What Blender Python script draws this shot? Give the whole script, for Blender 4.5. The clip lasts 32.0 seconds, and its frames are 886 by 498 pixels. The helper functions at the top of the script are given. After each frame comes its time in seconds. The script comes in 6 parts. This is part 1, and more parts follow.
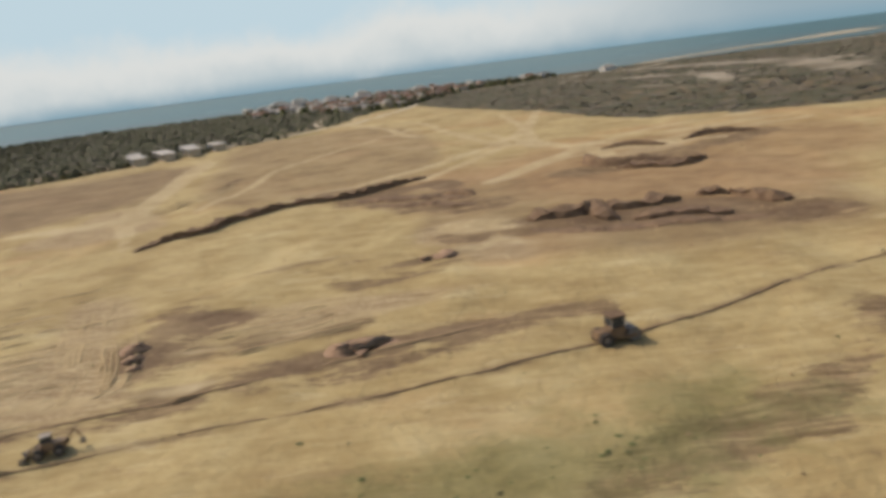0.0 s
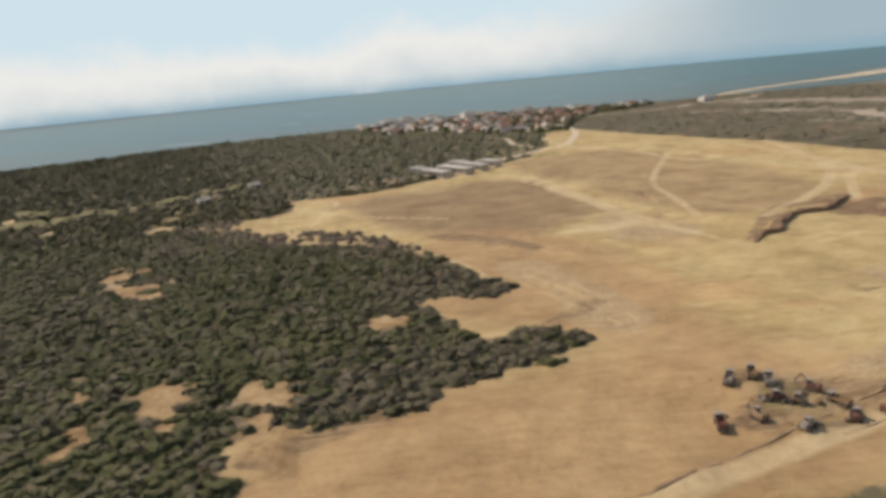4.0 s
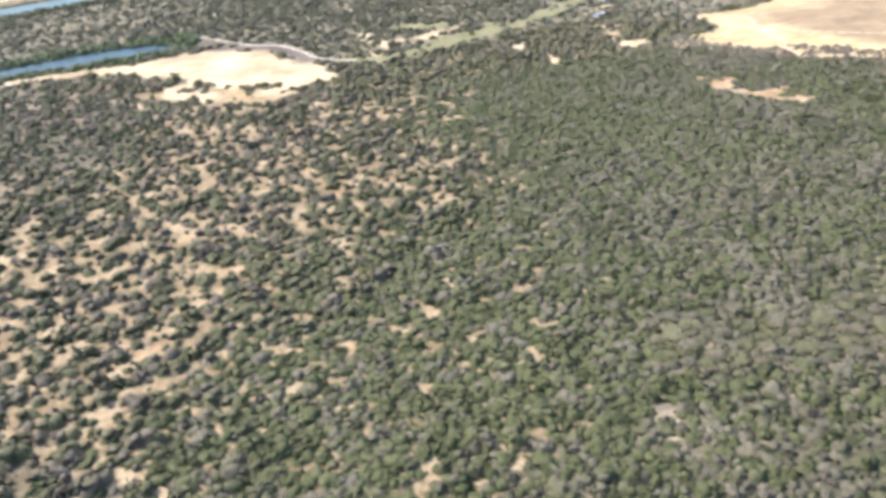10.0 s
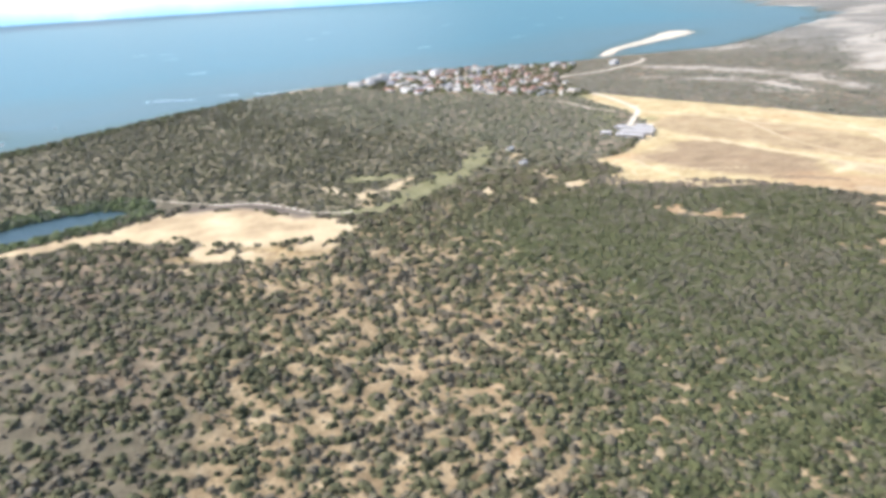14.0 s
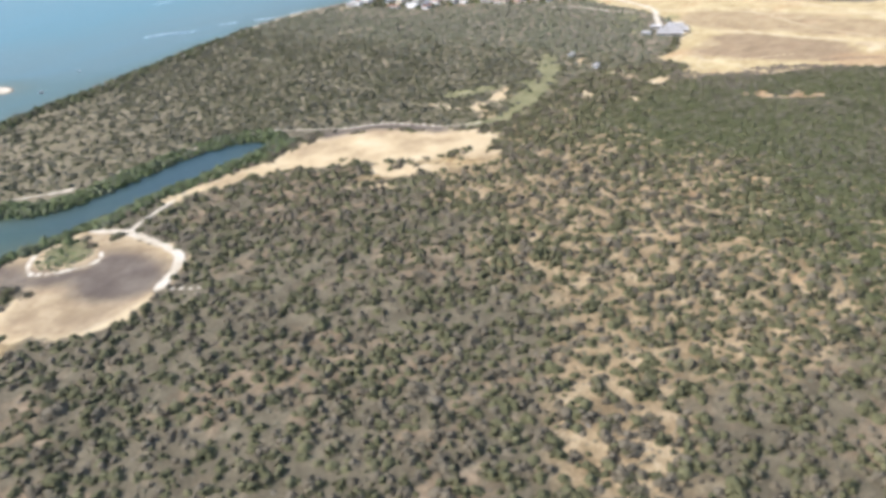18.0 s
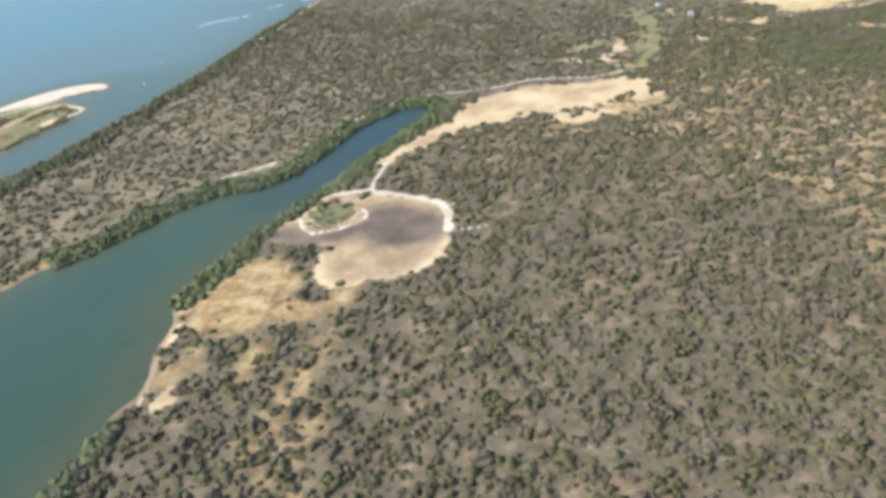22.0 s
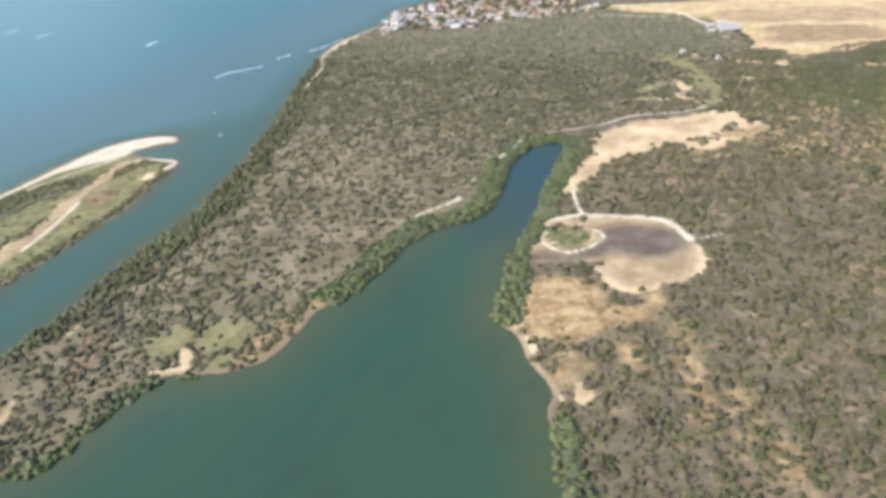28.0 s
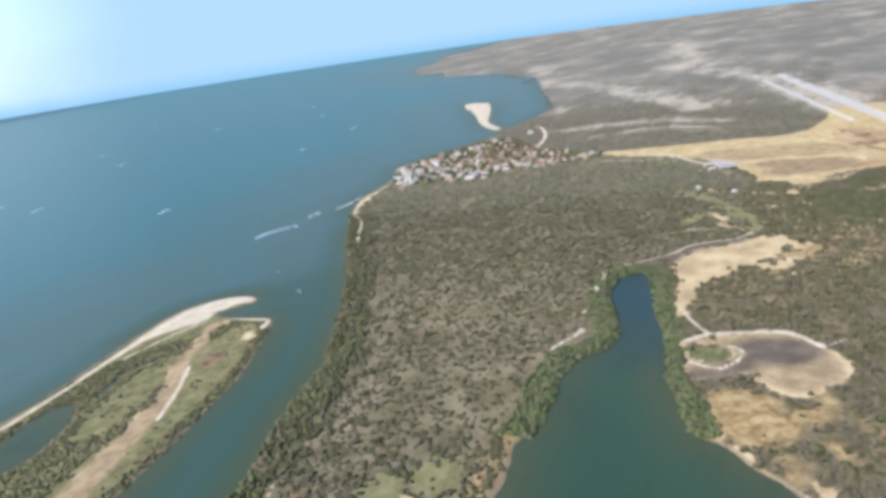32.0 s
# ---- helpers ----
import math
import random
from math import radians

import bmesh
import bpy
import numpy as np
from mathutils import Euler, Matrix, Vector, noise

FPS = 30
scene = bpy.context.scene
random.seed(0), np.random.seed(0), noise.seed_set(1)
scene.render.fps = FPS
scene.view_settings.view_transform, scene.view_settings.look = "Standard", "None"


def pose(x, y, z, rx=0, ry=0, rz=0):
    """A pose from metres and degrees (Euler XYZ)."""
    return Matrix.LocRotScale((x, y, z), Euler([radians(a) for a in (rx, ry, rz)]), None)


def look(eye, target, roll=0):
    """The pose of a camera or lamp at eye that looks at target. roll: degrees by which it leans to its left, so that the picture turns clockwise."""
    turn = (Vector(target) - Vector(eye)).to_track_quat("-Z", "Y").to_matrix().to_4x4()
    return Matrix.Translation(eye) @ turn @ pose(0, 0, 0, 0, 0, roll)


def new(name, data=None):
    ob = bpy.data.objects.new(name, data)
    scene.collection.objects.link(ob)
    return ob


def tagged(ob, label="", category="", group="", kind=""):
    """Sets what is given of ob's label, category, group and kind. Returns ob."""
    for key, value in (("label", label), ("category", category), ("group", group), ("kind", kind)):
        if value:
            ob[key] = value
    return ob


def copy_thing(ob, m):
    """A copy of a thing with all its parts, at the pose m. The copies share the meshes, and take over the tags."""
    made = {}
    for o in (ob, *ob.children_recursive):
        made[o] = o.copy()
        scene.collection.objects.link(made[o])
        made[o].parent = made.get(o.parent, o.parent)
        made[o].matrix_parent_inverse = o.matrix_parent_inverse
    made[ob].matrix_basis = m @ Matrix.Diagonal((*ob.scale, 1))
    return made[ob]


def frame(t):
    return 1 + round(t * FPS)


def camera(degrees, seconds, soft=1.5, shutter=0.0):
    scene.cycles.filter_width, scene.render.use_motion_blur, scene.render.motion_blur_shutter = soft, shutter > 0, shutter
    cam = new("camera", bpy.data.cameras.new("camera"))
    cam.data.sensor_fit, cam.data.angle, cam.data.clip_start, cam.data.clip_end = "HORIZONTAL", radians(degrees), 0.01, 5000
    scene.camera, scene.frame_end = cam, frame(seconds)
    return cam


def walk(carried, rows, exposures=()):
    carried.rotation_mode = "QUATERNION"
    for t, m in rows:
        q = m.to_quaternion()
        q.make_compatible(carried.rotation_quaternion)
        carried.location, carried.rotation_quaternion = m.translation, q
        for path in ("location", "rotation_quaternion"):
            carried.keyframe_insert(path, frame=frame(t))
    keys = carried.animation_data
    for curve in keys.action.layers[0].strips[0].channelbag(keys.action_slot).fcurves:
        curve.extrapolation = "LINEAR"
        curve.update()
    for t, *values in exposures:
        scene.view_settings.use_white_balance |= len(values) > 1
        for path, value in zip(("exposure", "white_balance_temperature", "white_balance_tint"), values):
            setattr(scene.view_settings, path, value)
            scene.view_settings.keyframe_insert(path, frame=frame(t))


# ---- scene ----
cam = camera(64.8, 32.0, soft=4.0, shutter=0.25)
PATH = [
    (0, (154.30, 55.95, 25.41), (152.23, 104.27, 12.73), -7.48),
    (0.5, (136.52, 51.35, 28.22), (135.35, 99.62, 15.24), -7.40),
    (1, (118.83, 45.80, 30.89), (116.51, 93.99, 17.76), -7.36),
    (1.5, (101.32, 39.41, 33.43), (97.96, 87.56, 20.39), -7.28),
    (2, (84.11, 32.48, 35.93), (80.98, 80.66, 22.94), -7.26),
    (2.5, (67.11, 25.44, 38.50), (64.63, 73.82, 26.13), -7.20),
    (3, (50.29, 18.67, 41.28), (48.67, 67.26, 29.61), -6.72),
    (3.5, (33.63, 12.18, 44.27), (33.00, 60.93, 33.18), -5.93),
    (4, (16.93, 5.96, 47.41), (16.99, 54.55, 35.61), -5.50),
    (4.5, (0.01, 0.00, 50.67), (0.01, 47.72, 35.72), -6.11),
    (5, (-17.15, -5.69, 54.03), (-17.99, 39.89, 33.49), -7.88),
    (5.5, (-34.40, -11.33, 57.55), (-35.31, 33.53, 35.49), -7.62),
    (6, (-51.57, -17.11, 61.21), (-52.56, 27.82, 39.30), -7.28),
    (6.5, (-68.56, -23.11, 64.97), (-70.46, 21.54, 42.55), -7.43),
    (7, (-85.40, -29.23, 68.77), (-88.68, 14.90, 45.49), -8.07),
    (7.5, (-102.22, -35.30, 72.58), (-106.72, 8.42, 48.74), -9.24),
    (8, (-119.16, -41.13, 76.34), (-122.26, 2.69, 52.45), -8.96),
    (8.5, (-136.35, -46.56, 80.09), (-138.15, -2.99, 55.63), -8.10),
    (9, (-153.86, -51.49, 83.85), (-155.27, -8.47, 58.41), -6.74),
    (9.5, (-171.69, -55.87, 87.64), (-172.03, -12.93, 62.02), -4.70),
    (10, (-189.78, -59.63, 91.47), (-189.94, -16.33, 66.47), -6.33),
    (10.5, (-208.04, -62.77, 95.33), (-208.57, -19.23, 70.77), -7.84),
    (11, (-226.40, -65.30, 99.21), (-222.31, -23.11, 72.69), -7.02),
    (11.5, (-244.84, -67.21, 103.12), (-237.36, -25.24, 76.99), -6.08),
    (12, (-263.32, -68.50, 107.05), (-252.91, -25.88, 83.08), -6.11),
    (12.5, (-281.80, -69.23, 110.99), (-269.27, -26.33, 88.57), -6.28),
    (13, (-300.21, -69.48, 114.89), (-285.53, -26.71, 93.56), -4.32),
    (13.5, (-318.50, -69.36, 118.73), (-301.63, -26.23, 99.89), -3.45),
    (14, (-336.63, -68.91, 122.50), (-317.40, -26.43, 104.44), -3.10),
    (14.5, (-354.58, -68.10, 126.15), (-334.60, -27.64, 104.61), -1.92),
    (15, (-372.27, -66.89, 129.68), (-351.39, -27.73, 106.66), -1.52),
    (15.5, (-389.73, -65.27, 133.06), (-367.66, -26.61, 110.30), -1.81),
    (16, (-407.16, -63.10, 136.23), (-383.75, -24.66, 114.44), -2.27),
    (16.5, (-424.75, -60.24, 139.13), (-400.07, -22.24, 117.98), -2.36),
    (17, (-442.54, -56.68, 141.74), (-416.69, -19.39, 120.73), -2.00),
    (17.5, (-460.44, -52.53, 144.11), (-435.33, -15.74, 121.39), -2.83),
    (18, (-478.41, -47.87, 146.30), (-455.40, -10.52, 122.30), -6.09),
    (18.5, (-496.40, -42.80, 148.40), (-473.21, -3.66, 127.66), -9.06),
    (19, (-514.42, -37.43, 150.53), (-490.42, 1.67, 130.65), -9.41),
    (19.5, (-532.50, -31.82, 152.77), (-507.43, 6.19, 132.11), -8.70),
    (20, (-550.62, -25.99, 155.24), (-524.69, 11.06, 133.90), -8.46),
    (20.5, (-568.73, -19.86, 157.98), (-542.51, 16.36, 135.61), -7.88),
    (21, (-586.71, -13.29, 161.04), (-562.19, 22.76, 136.55), -9.22),
    (21.5, (-604.36, -6.13, 164.40), (-580.06, 29.30, 138.83), -9.82),
    (22, (-621.55, 1.72, 168.01), (-596.48, 36.35, 142.08), -9.75),
    (22.5, (-638.19, 10.30, 171.76), (-612.88, 44.52, 145.52), -9.39),
    (23, (-654.30, 19.58, 175.57), (-628.38, 53.46, 149.51), -9.60),
    (23.5, (-669.98, 29.42, 179.37), (-643.18, 63.11, 153.93), -9.11),
    (24, (-685.33, 39.67, 183.09), (-656.97, 72.59, 158.34), -8.51),
    (24.5, (-700.48, 50.19, 186.70), (-671.13, 82.36, 162.12), -8.67),
    (25, (-715.53, 60.89, 190.22), (-685.64, 92.32, 165.34), -8.75),
    (25.5, (-730.50, 71.73, 193.65), (-700.14, 102.55, 168.58), -8.50),
    (26, (-745.35, 82.69, 197.01), (-714.45, 112.94, 171.91), -8.06),
    (26.5, (-760.01, 93.82, 200.33), (-728.39, 123.38, 175.30), -7.68),
    (27, (-774.41, 105.14, 203.60), (-742.13, 134.03, 178.63), -7.45),
    (27.5, (-788.54, 116.67, 206.82), (-755.63, 144.91, 181.93), -7.31),
    (28, (-802.42, 128.47, 210.02), (-768.84, 156.04, 185.27), -6.97),
    (28.5, (-816.04, 140.59, 213.19), (-781.69, 167.45, 188.74), -6.14),
    (29, (-829.42, 153.04, 216.33), (-794.16, 179.14, 192.34), -4.75),
    (29.5, (-842.51, 165.83, 219.47), (-806.37, 190.98, 195.79), -4.68),
    (30, (-855.32, 178.98, 222.60), (-818.41, 203.63, 199.57), -5.20),
    (30.5, (-867.82, 192.51, 225.74), (-829.64, 216.32, 203.94), -5.46),
    (31, (-880.02, 206.38, 228.88), (-840.11, 230.33, 210.61), -6.05),
    (31.5, (-891.95, 220.56, 232.02), (-851.03, 244.46, 216.06), -7.15),
    (32, (-903.62, 235.01, 235.16), (-862.92, 259.25, 219.14), -8.03),
]
EXPO = [(0, -0.2, 6700, 13), (2.5, -0.27, 7000, 16), (4.5, 0.16, 6800, 15), (5.4, 0.54, 6500, 14), (6, 1.04, 6000, 14), (7, 1.38, 5700, 15), (9, 1.5, 5500, 17), (11, 1.48, 5500, 16), (13, 1.3, 5470, 14), (14, 1.15, 5500, 14), (17, 0.99, 5500, 14), (19, 0.94, 5500, 14), (23, 0.91, 5600, 13), (27, 0.93, 5580, 13), (29, 0.92, 5540, 13), (31, 0.76, 5450, 12.5), (32, 0.62, 5470, 13)]
walk(cam, [(t, look(eye, target, roll)) for t, eye, target, roll in PATH], EXPO)

# ---- light ----
SUN_AZ, SUN_EL = 153.0, 44.0   # degrees, azimuth counted from +x towards +y
world = bpy.data.worlds.new("sky")
scene.world = world
world.use_nodes = True
wn = world.node_tree
sky = wn.nodes.new("ShaderNodeTexSky")
sky.sky_type = "NISHITA"
sky.sun_disc = False
sky.sun_elevation = radians(SUN_EL)
sky.sun_rotation = radians(90 - SUN_AZ)
sky.dust_density, sky.air_density = 2.0, 1.0
wn.nodes["Background"].inputs["Strength"].default_value = 0.15
wn.links.new(sky.outputs[0], wn.nodes["Background"].inputs["Color"])
sun = new("sun", bpy.data.lights.new("sun", "SUN"))
sun.data.energy, sun.data.angle, sun.data.color = 3.2, radians(0.6), (1.0, 0.93, 0.82)
sun_dir = Vector((math.cos(radians(SUN_EL)) * math.cos(radians(SUN_AZ)), math.cos(radians(SUN_EL)) * math.sin(radians(SUN_AZ)), math.sin(radians(SUN_EL))))
sun.matrix_world = look(Vector((0, 0, 600)), Vector((0, 0, 600)) - sun_dir)


# ---- materials ----
class Mat:
    """A small builder of node materials."""

    def __init__(self, name, rough=0.9, metal=0.0, spec=0.3):
        self.m = bpy.data.materials.new(name)
        self.m.use_nodes = True
        self.t = self.m.node_tree
        self.b = self.t.nodes["Principled BSDF"]
        self.b.inputs["Roughness"].default_value = rough
        self.b.inputs["Metallic"].default_value = metal
        self.b.inputs["Specular IOR Level"].default_value = spec

    def put(self, socket, v):
        if isinstance(v, bpy.types.NodeSocket):
            self.t.links.new(v, socket)
        elif isinstance(v, tuple) and len(v) == 3 and socket.type == "RGBA":
            socket.default_value = (*v, 1)
        else:
            socket.default_value = v

    def noise(self, scale, detail=4.0, rough=0.6, stretch=None, kind="Fac"):
        n = self.t.nodes.new("ShaderNodeTexNoise")
        g = self.t.nodes.new("ShaderNodeNewGeometry")
        src = g.outputs["Position"]
        if stretch:
            mp = self.t.nodes.new("ShaderNodeMapping")
            mp.inputs["Rotation"].default_value = (0, 0, radians(stretch[0]))
            mp.inputs["Scale"].default_value = (stretch[1], stretch[2], 1)
            self.t.links.new(src, mp.inputs["Vector"])
            src = mp.outputs[0]
        self.t.links.new(src, n.inputs["Vector"])
        n.inputs["Scale"].default_value, n.inputs["Detail"].default_value, n.inputs["Roughness"].default_value = scale, detail, rough
        return n.outputs[kind]

    def attr(self, name):
        a = self.t.nodes.new("ShaderNodeAttribute")
        a.attribute_name = name
        return a.outputs["Fac"]

    def calc(self, op, a, b=0.0):
        n = self.t.nodes.new("ShaderNodeMath")
        n.operation = op
        self.put(n.inputs[0], a)
        self.put(n.inputs[1], b)
        return n.outputs[0]

    def step(self, v, lo, hi, a=0.0, b=1.0):
        n = self.t.nodes.new("ShaderNodeMapRange")
        n.interpolation_type = "SMOOTHSTEP"
        for k, w in zip(("Value", "From Min", "From Max", "To Min", "To Max"), (v, lo, hi, a, b)):
            self.put(n.inputs[k], w)
        return n.outputs[0]

    def mix(self, f, a, b):
        n = self.t.nodes.new("ShaderNodeMix")
        n.data_type = "RGBA"
        self.put(n.inputs[0], f)
        self.put(n.inputs[6], a)
        self.put(n.inputs[7], b)
        return n.outputs[2]

    def ramp(self, f, *cols):
        """Colours at even steps of f."""
        n = self.t.nodes.new("ShaderNodeValToRGB")
        e = n.color_ramp.elements
        while len(e) < len(cols):
            e.new(0.5)
        for i, c in enumerate(cols):
            e[i].position, e[i].color = i / (len(cols) - 1), (*c, 1)
        self.put(n.inputs[0], f)
        return n.outputs[0]

    def bump(self, h, strength, dist):
        n = self.t.nodes.new("ShaderNodeBump")
        n.inputs["Strength"].default_value, n.inputs["Distance"].default_value = strength, dist
        self.put(n.inputs["Height"], h)
        self.put(self.b.inputs["Normal"], n.outputs[0])
        return self

    def color(self, c):
        self.put(self.b.inputs["Base Color"], c)
        return self


def plain(name, a, b, scale=3.0, rough=0.8, metal=0.0):
    """Paint, metal, plaster and the like: two near tones in patches, with a fine grain."""
    m = Mat(name, rough, metal)
    f = m.calc("ADD", m.calc("MULTIPLY", m.noise(scale), 0.7), m.calc("MULTIPLY", m.noise(scale * 9), 0.3))
    m.color(m.ramp(f, a, a, b, b))
    m.bump(m.noise(scale * 8), 0.2, 0.01)
    return m.m


def make_ground():
    m = Mat("ground_soil", 0.95, spec=0.15)
    big, midn, fine = m.noise(0.012, 5), m.noise(0.09, 6, 0.65), m.noise(0.9, 5, 0.7)
    edge = m.calc("ADD", m.calc("MULTIPLY", m.calc("SUBTRACT", m.noise(0.085, 8, 0.72), 0.5), 13.0), m.calc("MULTIPLY", m.calc("SUBTRACT", m.noise(0.7, 4, 0.7), 0.5), 3.0))

    def zone(name, w=0.6, amp=1.0):
        return m.step(m.calc("ADD", m.attr(name), m.calc("MULTIPLY", edge, amp)), -w, w)

    mot = m.step(m.calc("ADD", m.calc("MULTIPLY", midn, 0.6), m.calc("MULTIPLY", fine, 0.4)), 0.32, 0.68)
    # floor of the scrub: grey-brown, reddish in places
    grey = m.ramp(mot, (0.080, 0.063, 0.036), (0.110, 0.088, 0.050), (0.142, 0.114, 0.066), (0.195, 0.157, 0.092))
    red = m.ramp(mot, (0.118, 0.083, 0.045), (0.170, 0.120, 0.066), (0.224, 0.161, 0.091), (0.31, 0.230, 0.135))
    floor = m.mix(m.step(m.calc("ADD", big, m.calc("MULTIPLY", m.calc("SUBTRACT", m.noise(0.05, 4), 0.5), 0.9)), 0.50, 0.66), grey, red)
    floor = m.mix(zone("z_dense", 14.0, 2.2), floor, m.ramp(mot, (0.095, 0.080, 0.046), (0.15, 0.12, 0.07), (0.215, 0.165, 0.10), (0.34, 0.255, 0.155)))
    # the distance: woods, dry fields and bare soil, paled outward with haze in the colour
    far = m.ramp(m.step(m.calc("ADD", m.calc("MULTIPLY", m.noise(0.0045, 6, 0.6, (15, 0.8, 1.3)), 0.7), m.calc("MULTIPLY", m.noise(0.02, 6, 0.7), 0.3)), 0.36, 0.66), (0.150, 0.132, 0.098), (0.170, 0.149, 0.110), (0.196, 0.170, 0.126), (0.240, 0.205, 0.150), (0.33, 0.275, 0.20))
    floor = m.mix(m.step(m.attr("z_far_haze"), -1, 420), floor, far)
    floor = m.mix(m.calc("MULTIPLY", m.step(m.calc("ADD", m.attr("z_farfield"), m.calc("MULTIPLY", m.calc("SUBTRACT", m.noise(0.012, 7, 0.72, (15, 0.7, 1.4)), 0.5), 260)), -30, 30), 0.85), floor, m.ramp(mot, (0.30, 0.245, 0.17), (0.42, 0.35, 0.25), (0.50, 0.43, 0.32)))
    # mown and graded dry field
    streak = m.noise(0.10, 6, 0.65, (-16, 0.75, 1.25))
    fstep = m.calc("ADD", m.calc("ADD", m.calc("MULTIPLY", streak, 0.26), m.calc("MULTIPLY", m.noise(0.9, 5, 0.7, (-17, 0.25, 1.2)), 0.20)), m.calc("ADD", m.calc("MULTIPLY", m.noise(0.045, 6, 0.65), 0.34), m.calc("MULTIPLY", m.noise(0.35, 6, 0.7), 0.18)))
    straw = m.ramp(m.step(fstep, 0.30, 0.74), (0.25, 0.17, 0.078), (0.37, 0.265, 0.115), (0.470, 0.355, 0.165), (0.54, 0.422, 0.215), (0.62, 0.51, 0.30))
    straw = m.mix(m.step(m.noise(0.022, 4), 0.52, 0.66, 0, 0.7), straw, m.ramp(mot, (0.30, 0.18, 0.08), (0.44, 0.27, 0.12), (0.50, 0.32, 0.15)))
    turned = m.ramp(m.step(m.calc("ADD", m.calc("MULTIPLY", m.noise(0.8, 5, 0.65, (-14, 0.16, 1.6)), 0.6), m.calc("MULTIPLY", m.noise(0.35, 5, 0.7), 0.4)), 0.40, 0.70), (0.155, 0.098, 0.052), (0.24, 0.160, 0.086), (0.37, 0.262, 0.135), (0.48, 0.36, 0.19))
    brown = m.ramp(m.step(fstep, 0.36, 0.64), (0.205, 0.136, 0.072), (0.30, 0.206, 0.108), (0.385, 0.276, 0.15))
    scrape = m.noise(0.22, 7, 0.75, (-14, 0.40, 1.1))
    straw = m.mix(m.step(scrape, 0.55, 0.68, 0, 0.5), straw, (0.60, 0.49, 0.28))
    straw = m.mix(m.step(scrape, 0.44, 0.33, 0, 0.5), straw, (0.30, 0.20, 0.10))
    torn_f = m.calc("ADD", m.calc("MULTIPLY", m.calc("SUBTRACT", m.noise(0.42, 8, 0.78, (-15, 0.30, 1.25)), 0.5), 9.0), m.calc("MULTIPLY", m.calc("SUBTRACT", m.noise(2.0, 4, 0.7, (-15, 0.4, 1.2)), 0.5), 3.0))
    fine_s = m.noise(1.1, 6, 0.75, (-15, 0.12, 1.5))
    straw = m.mix(m.step(fine_s, 0.56, 0.70, 0, 0.4), straw, (0.62, 0.50, 0.29))
    straw = m.mix(m.step(fine_s, 0.42, 0.30, 0, 0.4), straw, (0.27, 0.18, 0.09))
    straw = m.mix(m.calc("MULTIPLY", zone("z_brown", 5, 1.4), 0.68), straw, brown)
    straw = m.mix(m.calc("MULTIPLY", zone("z_rust", 9, 2.0), 0.7), straw, m.ramp(m.step(fstep, 0.34, 0.66), (0.24, 0.14, 0.07), (0.36, 0.225, 0.11), (0.46, 0.30, 0.15)))
    straw = m.mix(m.calc("MULTIPLY", m.step(m.calc("ADD", m.attr("z_mauve"), m.calc("MULTIPLY", torn_f, 0.9)), -2.5, 2.5), 0.6), straw, m.ramp(m.step(fstep, 0.34, 0.66), (0.160, 0.106, 0.058), (0.235, 0.158, 0.086), (0.310, 0.215, 0.120)))
    swirl = m.calc("ADD", m.calc("MULTIPLY", m.noise(0.9, 7, 0.78, (62, 0.22, 1.5)), 0.6), m.calc("MULTIPLY", m.noise(2.2, 4, 0.7), 0.4))
    straw = m.mix(m.calc("MULTIPLY", m.step(m.calc("ADD", m.attr("z_churn"), m.calc("MULTIPLY", torn_f, 0.8)), -1.5, 2.5), 0.85), straw, m.ramp(m.step(swirl, 0.38, 0.64), (0.245, 0.160, 0.092), (0.365, 0.258, 0.138), (0.460, 0.345, 0.190), (0.545, 0.428, 0.255)))
    straw = m.mix(m.calc("MULTIPLY", m.step(m.calc("ADD", m.attr("z_turned"), torn_f), -0.5, 0.9), 0.9), straw, turned)
    # far out the straw pales and greys: distance haze put into its colour
    straw = m.mix(m.step(m.attr("z_far_haze"), 0, 260, 0.0, 0.8), straw, m.ramp(fstep, (0.30, 0.245, 0.17), (0.42, 0.35, 0.25), (0.52, 0.45, 0.34)))
    floor = m.mix(m.calc("MULTIPLY", zone("z_tan", 9, 2.2), 0.8), floor, m.ramp(mot, (0.160, 0.107, 0.050), (0.255, 0.175, 0.083), (0.350, 0.247, 0.122), (0.475, 0.353, 0.194)))
    pale = m.ramp(m.step(m.calc("ADD", m.calc("MULTIPLY", m.noise(0.035, 6, 0.65), 0.6), m.calc("MULTIPLY", fine, 0.4)), 0.34, 0.66), (0.100, 0.082, 0.043), (0.150, 0.121, 0.065), (0.200, 0.160, 0.089), (0.275, 0.218, 0.132))
    floor = m.mix(m.calc("MULTIPLY", zone("z_pen", 16, 2.0), 0.85), floor, pale)
    out = m.mix(zone("z_field", 0.6, 0.5), floor, straw)
    # bare orange soil, grass, sand, mud, roads
    out = m.mix(zone("z_orange", 1.5, 0.8), out, m.ramp(mot, (0.190, 0.117, 0.052), (0.290, 0.184, 0.086), (0.375, 0.254, 0.125), (0.46, 0.34, 0.185)))
    out = m.mix(m.calc("MULTIPLY", zone("z_eroded", 6.0, 1.2), 0.92), out, m.ramp(m.step(m.noise(0.11, 7, 0.72), 0.34, 0.66), (0.185, 0.117, 0.046), (0.285, 0.188, 0.077), (0.380, 0.264, 0.113), (0.465, 0.348, 0.166)))
    out = m.mix(m.calc("MULTIPLY", zone("z_grass", 3.0, 1.5), 0.62), out, m.ramp(mot, (0.105, 0.106, 0.038), (0.160, 0.154, 0.056), (0.220, 0.202, 0.080), (0.29, 0.262, 0.118)))
